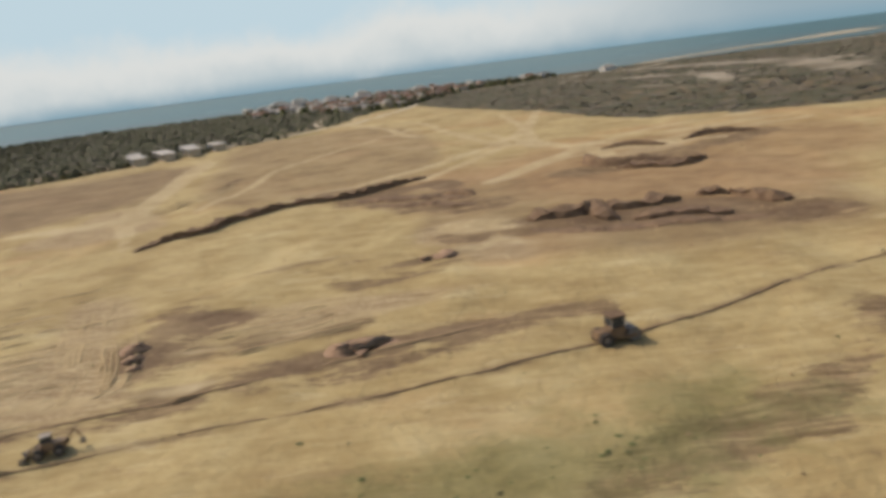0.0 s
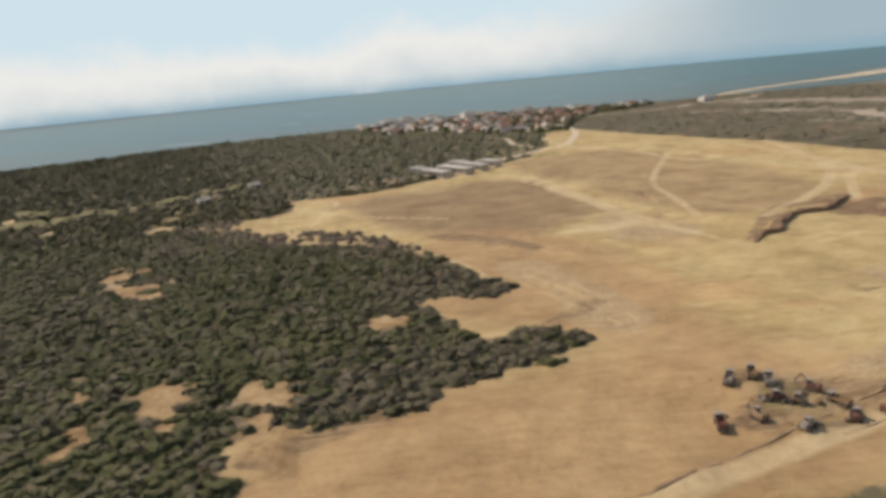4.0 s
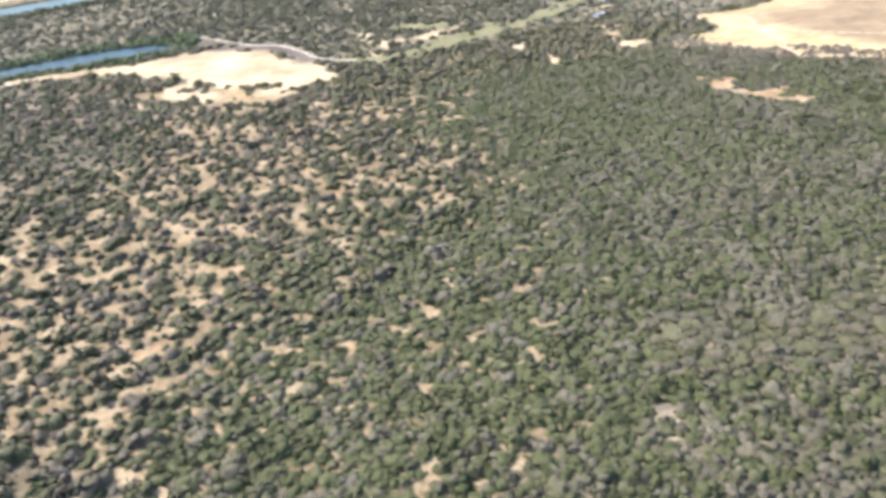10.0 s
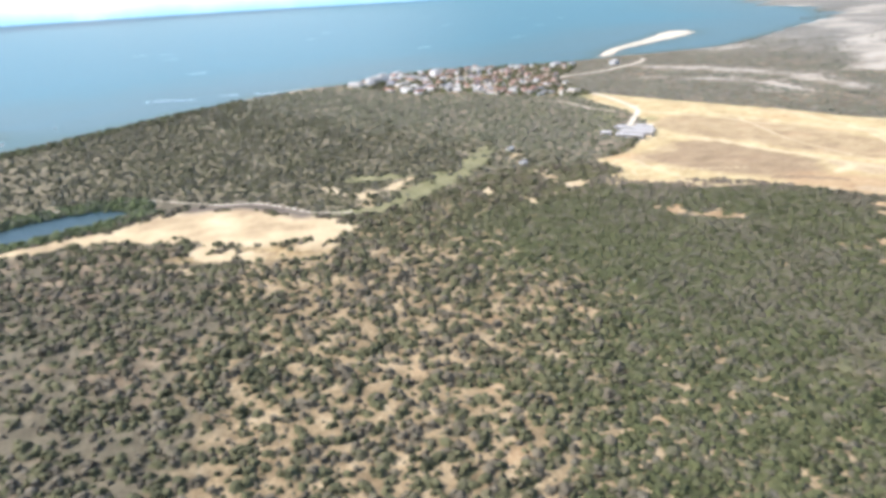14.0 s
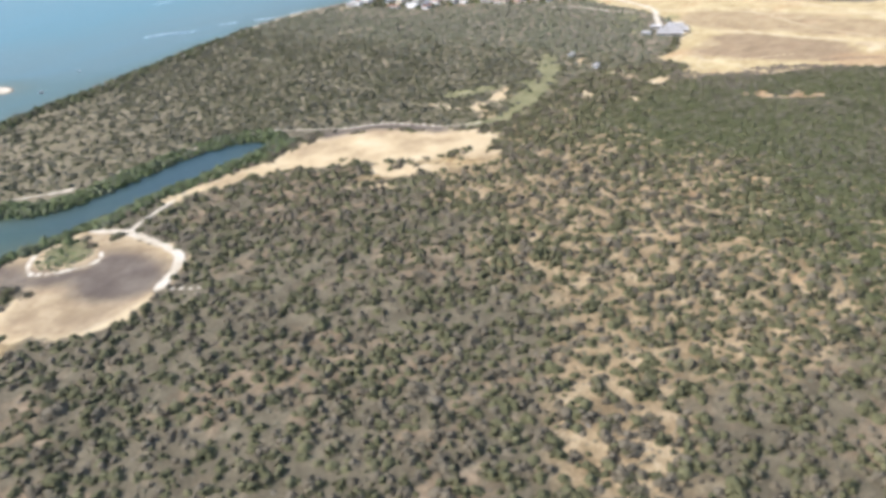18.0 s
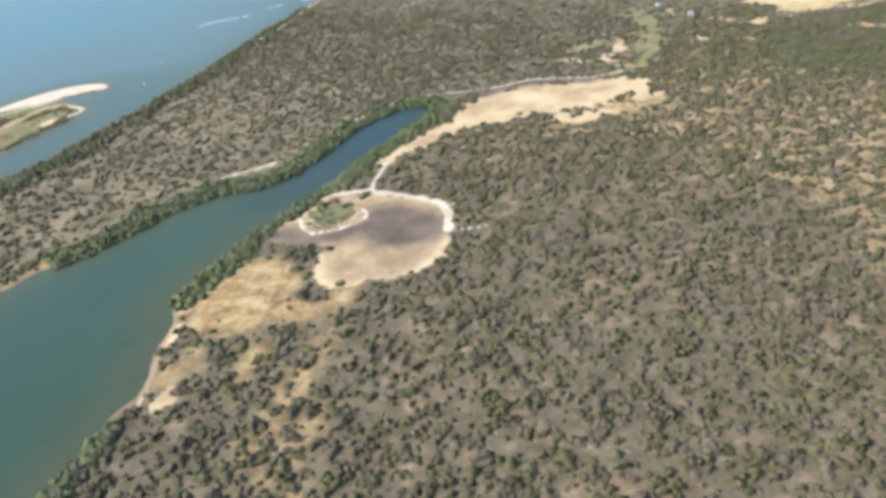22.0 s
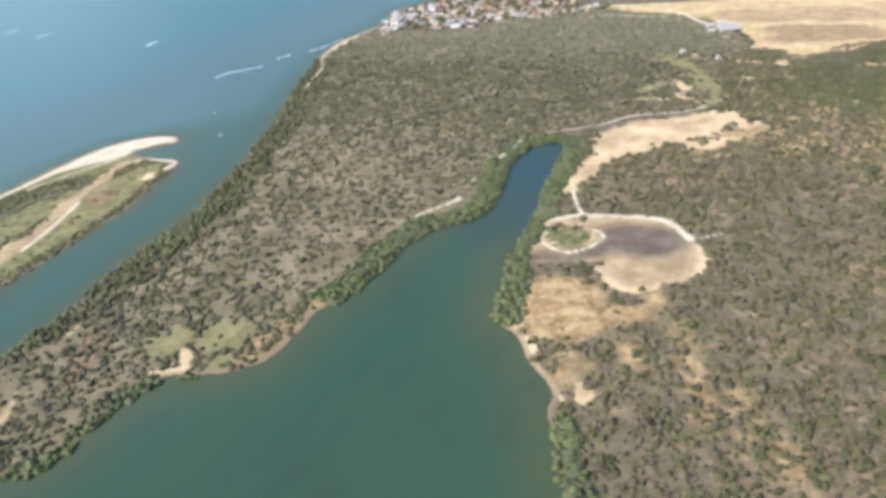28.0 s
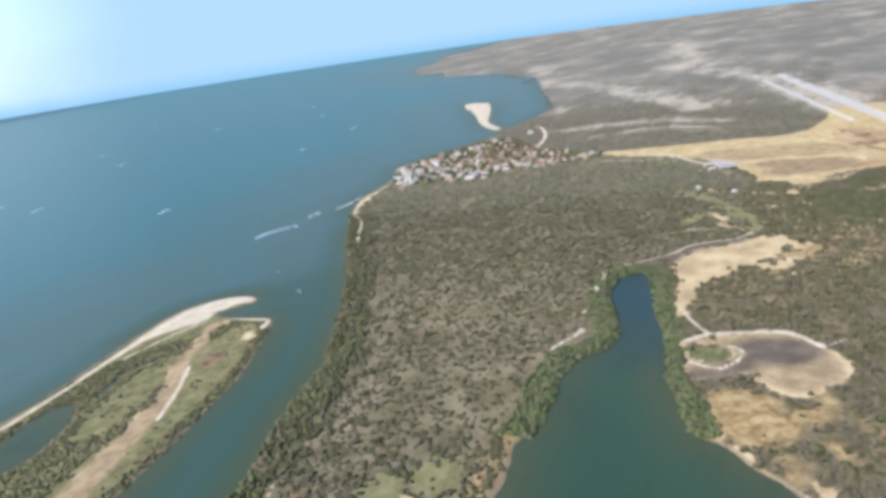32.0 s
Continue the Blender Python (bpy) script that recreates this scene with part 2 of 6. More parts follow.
    sand = m.ramp(m.calc("ADD", m.calc("MULTIPLY", m.step(m.noise(0.028, 5, 0.6), 0.30, 0.66), 0.75), m.calc("MULTIPLY", mot, 0.25)), (0.250, 0.172, 0.088), (0.360, 0.256, 0.132), (0.450, 0.328, 0.168), (0.505, 0.380, 0.205), (0.560, 0.440, 0.262))
    out = m.mix(m.calc("MULTIPLY", zone("z_sand", 8.0, 2.4), 0.5), out, m.ramp(mot, (0.15, 0.105, 0.06), (0.27, 0.195, 0.115), (0.40, 0.30, 0.185)))
    out = m.mix(zone("z_sand", 1.2, 1.7), out, sand)
    out = m.mix(m.calc("MULTIPLY", m.step(m.calc("ADD", m.attr("z_bed"), m.calc("MULTIPLY", edge, 0.7)), -3, 4), 0.85), out, m.ramp(m.step(m.noise(0.07, 6, 0.7), 0.32, 0.68), (0.20, 0.135, 0.070), (0.295, 0.210, 0.112), (0.40, 0.296, 0.165)))
    mud = m.ramp(m.step(m.noise(0.05, 5), 0.3, 0.7), (0.092, 0.068, 0.047), (0.124, 0.094, 0.065), (0.17, 0.132, 0.09))
    out = m.mix(m.step(m.calc("ADD", m.attr("z_mud"), m.calc("MULTIPLY", edge, 0.8)), -9, 5), out, mud)
    white = m.ramp(mot, (0.40, 0.32, 0.205), (0.52, 0.43, 0.295), (0.60, 0.52, 0.385))
    out = m.mix(zone("z_white", 0.5, 0.24), out, white)
    out = m.mix(m.calc("MULTIPLY", m.step(m.calc("ADD", m.attr("z_track"), m.calc("MULTIPLY", torn_f, 0.2)), -0.5, 0.6), 0.85), out, m.ramp(mot, (0.40, 0.295, 0.150), (0.49, 0.372, 0.200), (0.57, 0.452, 0.265)))
    out = m.mix(m.calc("MULTIPLY", m.step(m.calc("ADD", m.attr("z_dark"), m.calc("MULTIPLY", torn_f, 0.5)), -0.5, 0.7), 0.8), out, m.ramp(mot, (0.115, 0.070, 0.040), (0.185, 0.120, 0.068), (0.26, 0.175, 0.098)))
    # wet strip along the water
    wet = m.step(m.attr("z_land"), 0.4, 2.4, 0.75, 0.0)
    out = m.mix(wet, out, m.mix(fine, (0.17, 0.12, 0.07), (0.28, 0.2, 0.12)))
    m.color(out)
    m.bump(m.calc("ADD", mot, m.calc("MULTIPLY", m.noise(2.4, 4, 0.7), 0.5)), 0.7, 0.35)
    return m.m


def make_water():
    m = Mat("water", 0.32, spec=0.1)
    d = m.calc("ADD", m.attr("z_depth"), m.calc("MULTIPLY", m.calc("SUBTRACT", m.noise(0.02, 4), 0.5), 14))
    near = m.ramp(m.step(d, 0, 40), (0.056, 0.066, 0.032), (0.045, 0.064, 0.034), (0.038, 0.063, 0.036), (0.034, 0.062, 0.037))
    sea = m.ramp(m.step(d, 50, 640), (0.056, 0.090, 0.076), (0.037, 0.096, 0.092), (0.021, 0.105, 0.130), (0.014, 0.115, 0.182))
    col = m.mix(m.calc("MULTIPLY", m.step(d, 4, 45), m.step(m.attr("z_open"), -40, 60)), near, sea)
    band = m.noise(0.008, 5, 0.6, (30, 1.0, 3.0))
    col = m.mix(m.step(band, 0.40, 0.70, 0.0, 0.16), col, m.mix(m.step(m.attr("z_open"), -40, 60), (0.014, 0.045, 0.036), (0.04, 0.15, 0.19)))
    head = m.step(m.calc("ADD", m.attr("z_head"), m.calc("MULTIPLY", m.calc("SUBTRACT", m.noise(0.018, 4), 0.5), 110)), -60, 70, 0.0, 0.85)
    col = m.mix(head, col, (0.024, 0.044, 0.048))
    weed = m.noise(0.03, 5, 0.65, (25, 0.6, 1.6))
    col = m.mix(m.calc("MULTIPLY", m.step(weed, 0.52, 0.66, 0.0, 0.5), m.step(m.attr("z_open"), 20, -40)), col, (0.030, 0.046, 0.030))
    m.color(col)
    h = m.calc("ADD", m.calc("MULTIPLY", m.noise(0.5, 4, 0.6, (40, 1, 1.8)), 1.0), m.noise(0.12, 3))
    m.bump(h, 0.35, 0.35)
    return m.m


def make_leaf(name, green, brown, lo=0.46, hi=0.60):
    """Leaves: from dark to light by bush, in greener and browner tracts."""
    m = Mat(name, 0.85, spec=0.2)
    f = m.step(m.calc("ADD", m.calc("MULTIPLY", m.attr("tint"), 0.16), m.calc("ADD", m.calc("MULTIPLY", m.noise(2.2, 6, 0.8), 0.54), m.calc("MULTIPLY", m.noise(0.07, 6, 0.72), 0.46))), 0.34, 0.84)
    tract = m.calc("ADD", m.calc("ADD", m.calc("ADD", m.calc("MULTIPLY", m.noise(0.017, 5, 0.6), 0.65), 0.175), m.calc("MULTIPLY", m.attr("dry"), 0.5)), m.calc("MULTIPLY", m.calc("SUBTRACT", m.attr("tint"), 0.5), 0.8))
    m.color(m.mix(m.step(tract, lo, hi), m.ramp(f, *green), m.ramp(f, *brown)))
    m.bump(m.calc("ADD", m.noise(3.2, 4, 0.75), m.noise(1.3, 3, 0.6)), 0.9, 0.40)
    return m.m


GROUND, WATER = make_ground(), make_water()
LEAF_DENSE = make_leaf("scrub_leaves", ((0.067, 0.070, 0.024), (0.089, 0.090, 0.031), (0.117, 0.112, 0.043), (0.162, 0.148, 0.066)), ((0.084, 0.070, 0.039), (0.112, 0.094, 0.053), (0.145, 0.121, 0.071), (0.196, 0.165, 0.103)), 0.42, 0.66)
LEAF_OPEN = make_leaf("dry_scrub_leaves", ((0.072, 0.067, 0.029), (0.106, 0.097, 0.041), (0.148, 0.132, 0.058), (0.205, 0.177, 0.092)), ((0.080, 0.063, 0.038), (0.115, 0.091, 0.054), (0.156, 0.124, 0.074), (0.21, 0.172, 0.112)))
LEAF_WOOD = make_leaf("dry_wood_leaves", ((0.090, 0.084, 0.048), (0.120, 0.110, 0.062), (0.154, 0.138, 0.082), (0.20, 0.176, 0.112)), ((0.098, 0.082, 0.053), (0.132, 0.109, 0.071), (0.170, 0.140, 0.095), (0.23, 0.186, 0.132)))
LEAF_FAR = make_leaf("far_wood_leaves", ((0.080, 0.078, 0.040), (0.107, 0.103, 0.053), (0.138, 0.130, 0.070), (0.182, 0.167, 0.098)), ((0.090, 0.077, 0.048), (0.122, 0.104, 0.065), (0.160, 0.137, 0.089), (0.215, 0.184, 0.126)), 0.44, 0.70)
LEAF_RUST = make_leaf("brown_scrub_leaves", ((0.115, 0.094, 0.058), (0.135, 0.110, 0.068), (0.16, 0.130, 0.082), (0.19, 0.155, 0.10)), ((0.118, 0.088, 0.060), (0.140, 0.104, 0.070), (0.165, 0.124, 0.084), (0.20, 0.152, 0.104)))
LEAF_MANG = make_leaf("mangrove_leaves", ((0.098, 0.115, 0.040), (0.130, 0.146, 0.052), (0.165, 0.176, 0.068), (0.21, 0.21, 0.09)), ((0.085, 0.095, 0.046), (0.110, 0.115, 0.058), (0.140, 0.140, 0.074), (0.18, 0.17, 0.10)))
LEAF_PEN = make_leaf("peninsula_leaves", ((0.064, 0.060, 0.026), (0.090, 0.083, 0.036), (0.124, 0.112, 0.052), (0.175, 0.154, 0.082)), ((0.066, 0.058, 0.034), (0.094, 0.082, 0.048), (0.128, 0.112, 0.068), (0.19, 0.163, 0.108)))
BARK = plain("bark", (0.10, 0.075, 0.05), (0.2, 0.16, 0.12), 4)
SOIL_BANK = plain("dug_soil", (0.12, 0.075, 0.045), (0.27, 0.17, 0.09), 0.5, 0.95)
# brown dug soil, its colour set dark for the shaded faces of cut banks
SOIL_DARK = plain("shaded_dug_soil", (0.125, 0.074, 0.044), (0.25, 0.160, 0.088), 0.9, 0.95)
SOIL_LIGHT = plain("dry_windrow_soil", (0.21, 0.135, 0.07), (0.36, 0.245, 0.125), 0.8, 0.95)

# ---- plan of the land, in metres ----
def spline(pts, closed=True, per=6):
    """A smooth line through a few corners of the plan."""
    p = np.array(pts, float)
    n, out = len(p), []
    for i in range(n if closed else n - 1):
        a, b, c, d = (p[(i + k) % n] if closed else p[min(max(i + k, 0), n - 1)] for k in (-1, 0, 1, 2))
        for u in np.arange(per) / per:
            out.append(0.5 * (2 * b + (c - a) * u + (2 * a - 5 * b + 4 * c - d) * u * u + (3 * b - a - 3 * c + d) * u ** 3))
    if not closed:
        out.append(p[-1])
    return np.array(out)


def line_distance(x, y, q, closed):
    best = np.full(x.shape, 1e18)
    a = q if closed else q[:-1]
    b = np.roll(q, -1, 0) if closed else q[1:]
    for (ax, ay), (bx, by) in zip(a, b):
        dx, dy = bx - ax, by - ay
        u = np.clip(((x - ax) * dx + (y - ay) * dy) / (dx * dx + dy * dy + 1e-9), 0, 1)
        np.minimum(best, (x - ax - u * dx) ** 2 + (y - ay - u * dy) ** 2, out=best)
    return np.sqrt(best)


def inside(x, y, q):
    r = np.zeros(x.shape, bool)
    for (ax, ay), (bx, by) in zip(q, np.roll(q, -1, 0)):
        if ay != by:
            r ^= ((ay > y) != (by > y)) & (x < (bx - ax) * (y - ay) / (by - ay) + ax)
    return r


def area(X, Y, q, reach=40.0):
    """Distance to the edge of the outline q, positive inside; -reach or less far outside."""
    out = np.full(X.shape, -reach)
    lo, hi = q.min(0) - reach, q.max(0) + reach
    sel = (X > lo[0]) & (X < hi[0]) & (Y > lo[1]) & (Y < hi[1])
    x, y = X[sel], Y[sel]
    out[sel] = np.where(inside(x, y, q), 1, -1) * line_distance(x, y, q, True)
    return out


def strip(X, Y, pts, width, reach=20.0):
    q = spline(pts, False, 4)
    out = np.full(X.shape, -reach)
    lo, hi = q.min(0) - reach, q.max(0) + reach
    sel = (X > lo[0]) & (X < hi[0]) & (Y > lo[1]) & (Y < hi[1])
    out[sel] = width / 2 - line_distance(X[sel], Y[sel], q, False)
    return out


def blobs(X, Y, rows, reach=20.0):
    """Rounded patches: x, y, half length, half width, turn."""
    out = np.full(X.shape, -reach)
    for cx, cy, a, b, turn in rows:
        c, s = math.cos(radians(turn)), math.sin(radians(turn))
        u, v = (X - cx) * c + (Y - cy) * s, (Y - cy) * c - (X - cx) * s
        out = np.maximum(out, np.clip((1 - np.sqrt((u / a) ** 2 + (v / b) ** 2)) * min(a, b), -reach, None))
    return out


NORTH_COAST = [(5300, 2450), (2586, 2081), (2096, 1990), (1762, 1900), (1429, 1483), (1335, 1258), (1171, 1069), (834, 906), (586, 790), (440, 790), (350, 800), (267, 800), (167, 830), (90, 855), (42, 864)]
WEST_COAST = [(-2, 836), (-46, 826), (-126, 818), (-192, 789), (-232, 762), (-267, 741), (-337, 693), (-394, 652), (-432, 628), (-477, 601), (-534, 570), (-568, 555), (-602, 548), (-640, 535), (-670, 521), (-697, 515), (-739, 503), (-760, 472), (-763, 446), (-758, 427), (-750, 414)]
LAGOON_NORTH = [(-736, 410), (-715, 416), (-701, 417), (-690, 414), (-679, 415), (-670, 401), (-661, 389), (-648, 380), (-632, 380), (-617, 383), (-603, 387), (-588, 382), (-572, 381), (-553, 384), (-532, 387), (-515, 387), (-498, 384), (-484, 375), (-472, 369), (-457, 368), (-431, 377), (-400, 389), (-368, 396), (-348, 391), (-337, 381), (-336, 373)]
LAGOON_EAST = [(-345, 367), (-361, 361), (-380, 356), (-403, 350), (-427, 342), (-448, 335), (-475, 327), (-494, 323), (-510, 320), (-527, 310), (-545, 304), (-558, 297), (-566, 290), (-569, 281), (-574, 274), (-584, 264), (-592, 251), (-599, 243), (-612, 239), (-618, 231), (-628, 226), (-641, 216), (-690, 165), (-790, 40), (-980, -180), (-5300, -1600), (-5300, 5300), (5300, 5300)]
SEA = np.concatenate([spline(NORTH_COAST + WEST_COAST + LAGOON_NORTH + LAGOON_EAST[:-4], False, 5), np.array(LAGOON_EAST[-4:], float)])
SPIT = spline([(-680, 746), (-640, 752), (-590, 762), (-550, 769), (-505, 771), (-480, 762), (-462, 742), (-457, 718), (-466, 710), (-478, 716), (-494, 730), (-501, 722), (-500, 695), (-494, 667), (-504, 656), (-522, 645), (-546, 633), (-583, 616), (-617, 607), (-660, 596), (-699, 588), (-800, 572), (-1000, 540), (-1300, 480), (-1330, 640), (-1000, 720), (-800, 748)])
FAR_SPIT = spline([(760, 1060), (710, 1000), (560, 930), (440, 880), (365, 818), (350, 828), (420, 890), (540, 960), (650, 1040), (720, 1085)])
FIELD = spline([(-44, 285), (-46, 312), (-20, 316), (0, 328), (22, 345), (62, 385), (88, 445), (96, 505), (120, 560), (150, 470), (188, 375), (202, 320), (216, 292), (250, 268), (320, 250), (420, 232), (420, 130), (200, 80), (120, 76), (60, 72), (29, 60), (8, 51), (-10, 46), (-4, 58), (0, 68), (-10, 78), (-16, 92), (-8, 99), (3, 101), (18, 108), (38, 120), (36, 127), (22, 125), (18, 135), (11, 150), (16, 155), (31, 154), (20, 180), (6, 200), (-14, 218), (-34, 222), (-52, 248), (-76, 256), (-74, 270)], True, 5)
BROWN = [spline(p) for p in ([(-23, 304), (48, 318), (60, 290), (66, 230), (50, 209), (26, 212), (6, 224), (-10, 255)], [(62, 371), (120, 389), (150, 280), (140, 220), (122, 213), (105, 208), (88, 225), (78, 273)], [(134, 204), (152, 216), (194, 208), (215, 190), (205, 145), (163, 141), (150, 155), (140, 180)])]
FLATS = spline([(-326, 353), (-297, 357), (-281, 346), (-263, 326), (-232, 283), (-243, 264), (-262, 258), (-259, 269), (-282, 269), (-310, 291), (-318, 302), (-338, 314), (-365, 323), (-389, 326), (-411, 326), (-418, 332), (-387, 340), (-357, 345)])
FLAT_MUD = [(-306, 357), (-277, 348), (-259, 326), (-250, 310)]
POND = spline([(-460, 321), (-454, 318), (-446, 308), (-441, 296), (-436, 282), (-431, 266), (-432, 254), (-439, 244), (-446, 234), (-456, 226), (-468, 221), (-479, 220), (-489, 222), (-497, 229), (-506, 240), (-510, 252), (-505, 263), (-498, 273), (-492, 279), (-497, 290), (-502, 300), (-511, 306), (-507, 312), (-498, 315), (-488, 315), (-477, 318)])
MUD = spline([(-456, 286), (-448, 277), (-443, 265), (-440, 255), (-443, 245), (-449, 239), (-457, 238), (-468, 243), (-475, 251), (-477, 262), (-477, 273), (-468, 279), (-461, 284)])
TONGUE = spline([(-464, 318), (-464, 305), (-462, 294), (-465, 287), (-473, 286), (-483, 290), (-487, 299), (-484, 309), (-479, 315), (-471, 317)])
PALE_ARC = [(-459, 291), (-463, 283), (-472, 282), (-483, 286), (-491, 294), (-489, 305), (-485, 313)]
MUD_TAIL = [(-474, 276), (-482, 279), (-490, 284), (-496, 292), (-499, 302), (-503, 309)]
POND_RIM = [(-458, 322), (-453, 315), (-446, 308), (-441, 297), (-436, 282), (-432, 269), (-431, 260), (-434, 252), (-440, 244), (-447, 236)]
TOWN = spline([(-62, 795), (-40, 822), (10, 838), (60, 848), (126, 838), (160, 820), (235, 795), (260, 760), (200, 700), (166, 670), (135, 590), (120, 525), (90, 545), (56, 590), (17, 656), (-23, 680), (-49, 750)])
WOODS = spline([(-200, 705), (-185, 795), (-60, 800), (-45, 690), (0, 640), (90, 560), (90, 480), (60, 400), (20, 350), (-40, 320), (-62, 335), (-100, 430), (-150, 570)])
PENINSULA = spline([(-770, 470), (-760, 420), (-600, 370), (-400, 400), (-330, 400), (-225, 300), (-110, 330), (-40, 330), (-140, 700), (-140, 810), (-450, 640), (-700, 520)])
DENSE = spline([(44, 40), (46, 125), (35, 168), (10, 232), (-60, 270), (-90, 262), (-180, 250), (-205, 200), (-180, 150), (-215, 100), (-250, 40), (-250, -60), (44, -60)])
RUNWAY = [(860, 352), (283, 162)]
TAXIWAY = [(880, 410), (300, 215)]
DIRT_ROAD = [(70, 86), (50, 78), (35, 71.5), (22, 65.5), (12, 61), (4, 57), (-4, 53.5), (-13, 49), (-20, 45.5), (-26, 42.5), (-37, 37.5), (-48, 33), (-56, 29), (-74, 23), (-120, 6)]
TOWN_ROAD = [(126, 585), (124, 530), (113, 482), (98, 440), (68, 410), (46, 388)]
TOWN_TRACK = [(80, 445), (71, 474), (71, 520), (56, 541)]
WEST_ROAD = [(-395, 404), (-372, 404), (-348, 406), (-328, 395), (-305, 373), (-287, 357), (-272, 350), (-256, 330), (-244, 311), (-225, 300)]


def graded(lo, hi, step, ends, grow=1.16):
    core = list(np.arange(lo, hi + step, step))
    up, down, s = [], [], step
    v, w = core[-1], core[0]
    while v < ends or w > -ends:
        s *= grow
        v, w = v + s, w - s
        up.append(min(v, ends + 400))
        down.append(max(w, -ends - 400))
    return np.unique(np.array(down[::-1] + core + up))


gx = np.union1d(graded(-790, 300, 3.0, 5000), np.arange(-58.5, 232, 3.0))
gy = np.union1d(graded(-20, 880, 3.0, 5000), np.arange(61.5, 420, 3.0))
X, Y = np.meshgrid(gx, gy)
X, Y = X.ravel(), Y.ravel()
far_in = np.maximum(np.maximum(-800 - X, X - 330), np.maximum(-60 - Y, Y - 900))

sea_d = area(X, Y, SEA, 9000)
spit_d = area(X, Y, SPIT, 300)
fspit_d = area(X, Y, FAR_SPIT, 300)
land = np.maximum.reduce([-sea_d, spit_d, fspit_d])       # distance inland, negative over water
spit_lake = blobs(X, Y, [(-692, 704, 44, 20, 25), (-830, 650, 80, 22, 12), (-590, 714, 26, 3.2, 165), (-625, 712, 18, 4, 20)])
land = np.minimum(land, np.where(spit_d > 0, -spit_lake * 1.0, 99))

torn = np.array([noise.fractal(Vector((x * 0.009, y * 0.009, 9)), 0.7, 2.1, 5) for x, y in zip(X, Y)])
ragged = np.array([noise.fractal(Vector((x * 0.05, y * 0.05, 2)), 0.6, 2.1, 4) for x, y in zip(X, Y)])
SOIL_NEAR = [(-67, 187, 12, 4.5, -52), (-76, 201, 6, 5, -60), (-57, 176, 5, 4, -50), (-46, 118, 8, 3.2, -62), (-40, 99, 6, 2.6, -75), (-31, 114, 8, 5, -55), (-26, 104, 6, 3.4, -60), (-15, 111, 7, 3.6, -65), (-11, 101, 5, 3, -60), (-72, 206, 9, 4, 20), (-79, 213, 5, 3, 50), (-31, 111, 9, 4.6, -45), (-46, 119, 8, 2.6, -60), (-40, 103, 8, 3, -70), (-13, 112, 13, 3.2, -62), (-9, 92, 9, 3, -60), (-31, 69, 3, 2.4, 60), (-56, 99, 3.5, 2, 30), (-62, 185, 7, 3, 40), (-56, 180, 6, 2.6, -60), (-54, 99, 5, 2.5, 60), (-12, 113, 8, 4, 130), (-9, 98, 6, 4, 90), (-30, 70, 4, 2.2, 0), (-25, 58, 6, 2.5, 30), (-20, 50, 7, 2.5, 30), (-34, 45, 4, 2, 20), (-62, 190, 8, 3, 0), (5, 140, 7, 5, 0), (-90, 120, 3, 1.5, 0)]
SOIL_WEST = [(-105, 100, 3, 1.6, 30), (-195, 97, 3.4, 1.6, 40), (-190, 130, 5, 2, 60), (-222, 140, 5, 2, 70), (-245, 100, 5, 2, 40), (-258, 66, 5, 2, 20), (-235, 160, 5, 2.4, 10), (-200, 165, 4, 2, 100), (-212, 60, 4, 1.8, -30), (-232, 44, 5, 2, 60), (-178, 110, 3, 1.6, 0), (-262, 120, 4, 2, 120), (-250, 30, 4, 2, 10), (-205, 118, 3, 1.4, 70), (-228, 78, 4, 1.8, -50)]
ORANGE_PATCHES = SOIL_NEAR + SOIL_WEST
orange = blobs(X, Y, ORANGE_PATCHES)
eroded = blobs(X, Y, [(-560, 196, 30, 5, 30), (-572, 172, 16, 5, 20), (-590, 150, 12, 4, 30), (-633, 389, 20, 7, 0), (-745, 465, 10, 7, 30), (-598, 392, 14, 5, 0), (-278, 260, 26, 9, -30), (-310, 270, 20, 6, -20), (-545, 280, 22, 16, -45), (-586, 245, 8, 5, 40), (-548, 262, 26, 16, -45), (-524, 286, 16, 9, -45), (-560, 284, 8, 5, 40), (-525, 268, 14, 12, 0), (-530, 240, 14, 8, -60), (-512, 232, 10, 6, 20), (-536, 268, 8, 5, 0), (-575, 245, 8, 3, 60), (-560, 225, 9, 4, 40)])
# bare sand: beside the airfield, in the meadow, along the lagoon
SAND_EAST = [(-87, 273, 8, 3, 10), (-60, 790, 30, 6, 35)]
SAND_MEADOW = [(-125, 258, 5, 2, 20), (-141, 291, 4, 3, 0), (-190, 330, 6, 2.5, 0), (-140, 806, 26, 5, 12), (-190, 785, 10, 6, 50), (-160, 797, 24, 4, 25)]
MEADOW_STRIPS = [([(-224, 360), (-218, 340), (-204, 333), (-184, 335), (-170, 342)], 5.0), ([(-214, 305), (-209, 318), (-210, 332)], 3.4), ([(-97, 346), (-90, 354), (-80, 360)], 4.4), ([(-99, 324), (-94, 310), (-92, 298), (-95, 287)], 4.4), ([(-141, 302), (-141, 286), (-130, 274), (-126, 260)], 4.6), ([(-176, 268), (-172, 258)], 3.0), ([(-158, 262), (-150, 256)], 2.4)]
GREEN_STRIP = [(-232, 302), (-207, 297), (-189, 306), (-153, 323), (-122, 350), (-97, 375)]
SAND_LAGOON = [(-669, 416, 10, 5, 20), (-680, 423, 7, 2, -50), (-592, 233, 5, 2.4, 40), (-262, 262, 14, 9, -40), (-300, 268, 15, 6, -30), (-315, 284, 9, 4, 0), (-290, 255, 8, 3, 20), (-325, 262, 8, 3, -30)]
sand_patches = SAND_EAST + SAND_MEADOW + SAND_LAGOON
tongue = area(X, Y, TONGUE)
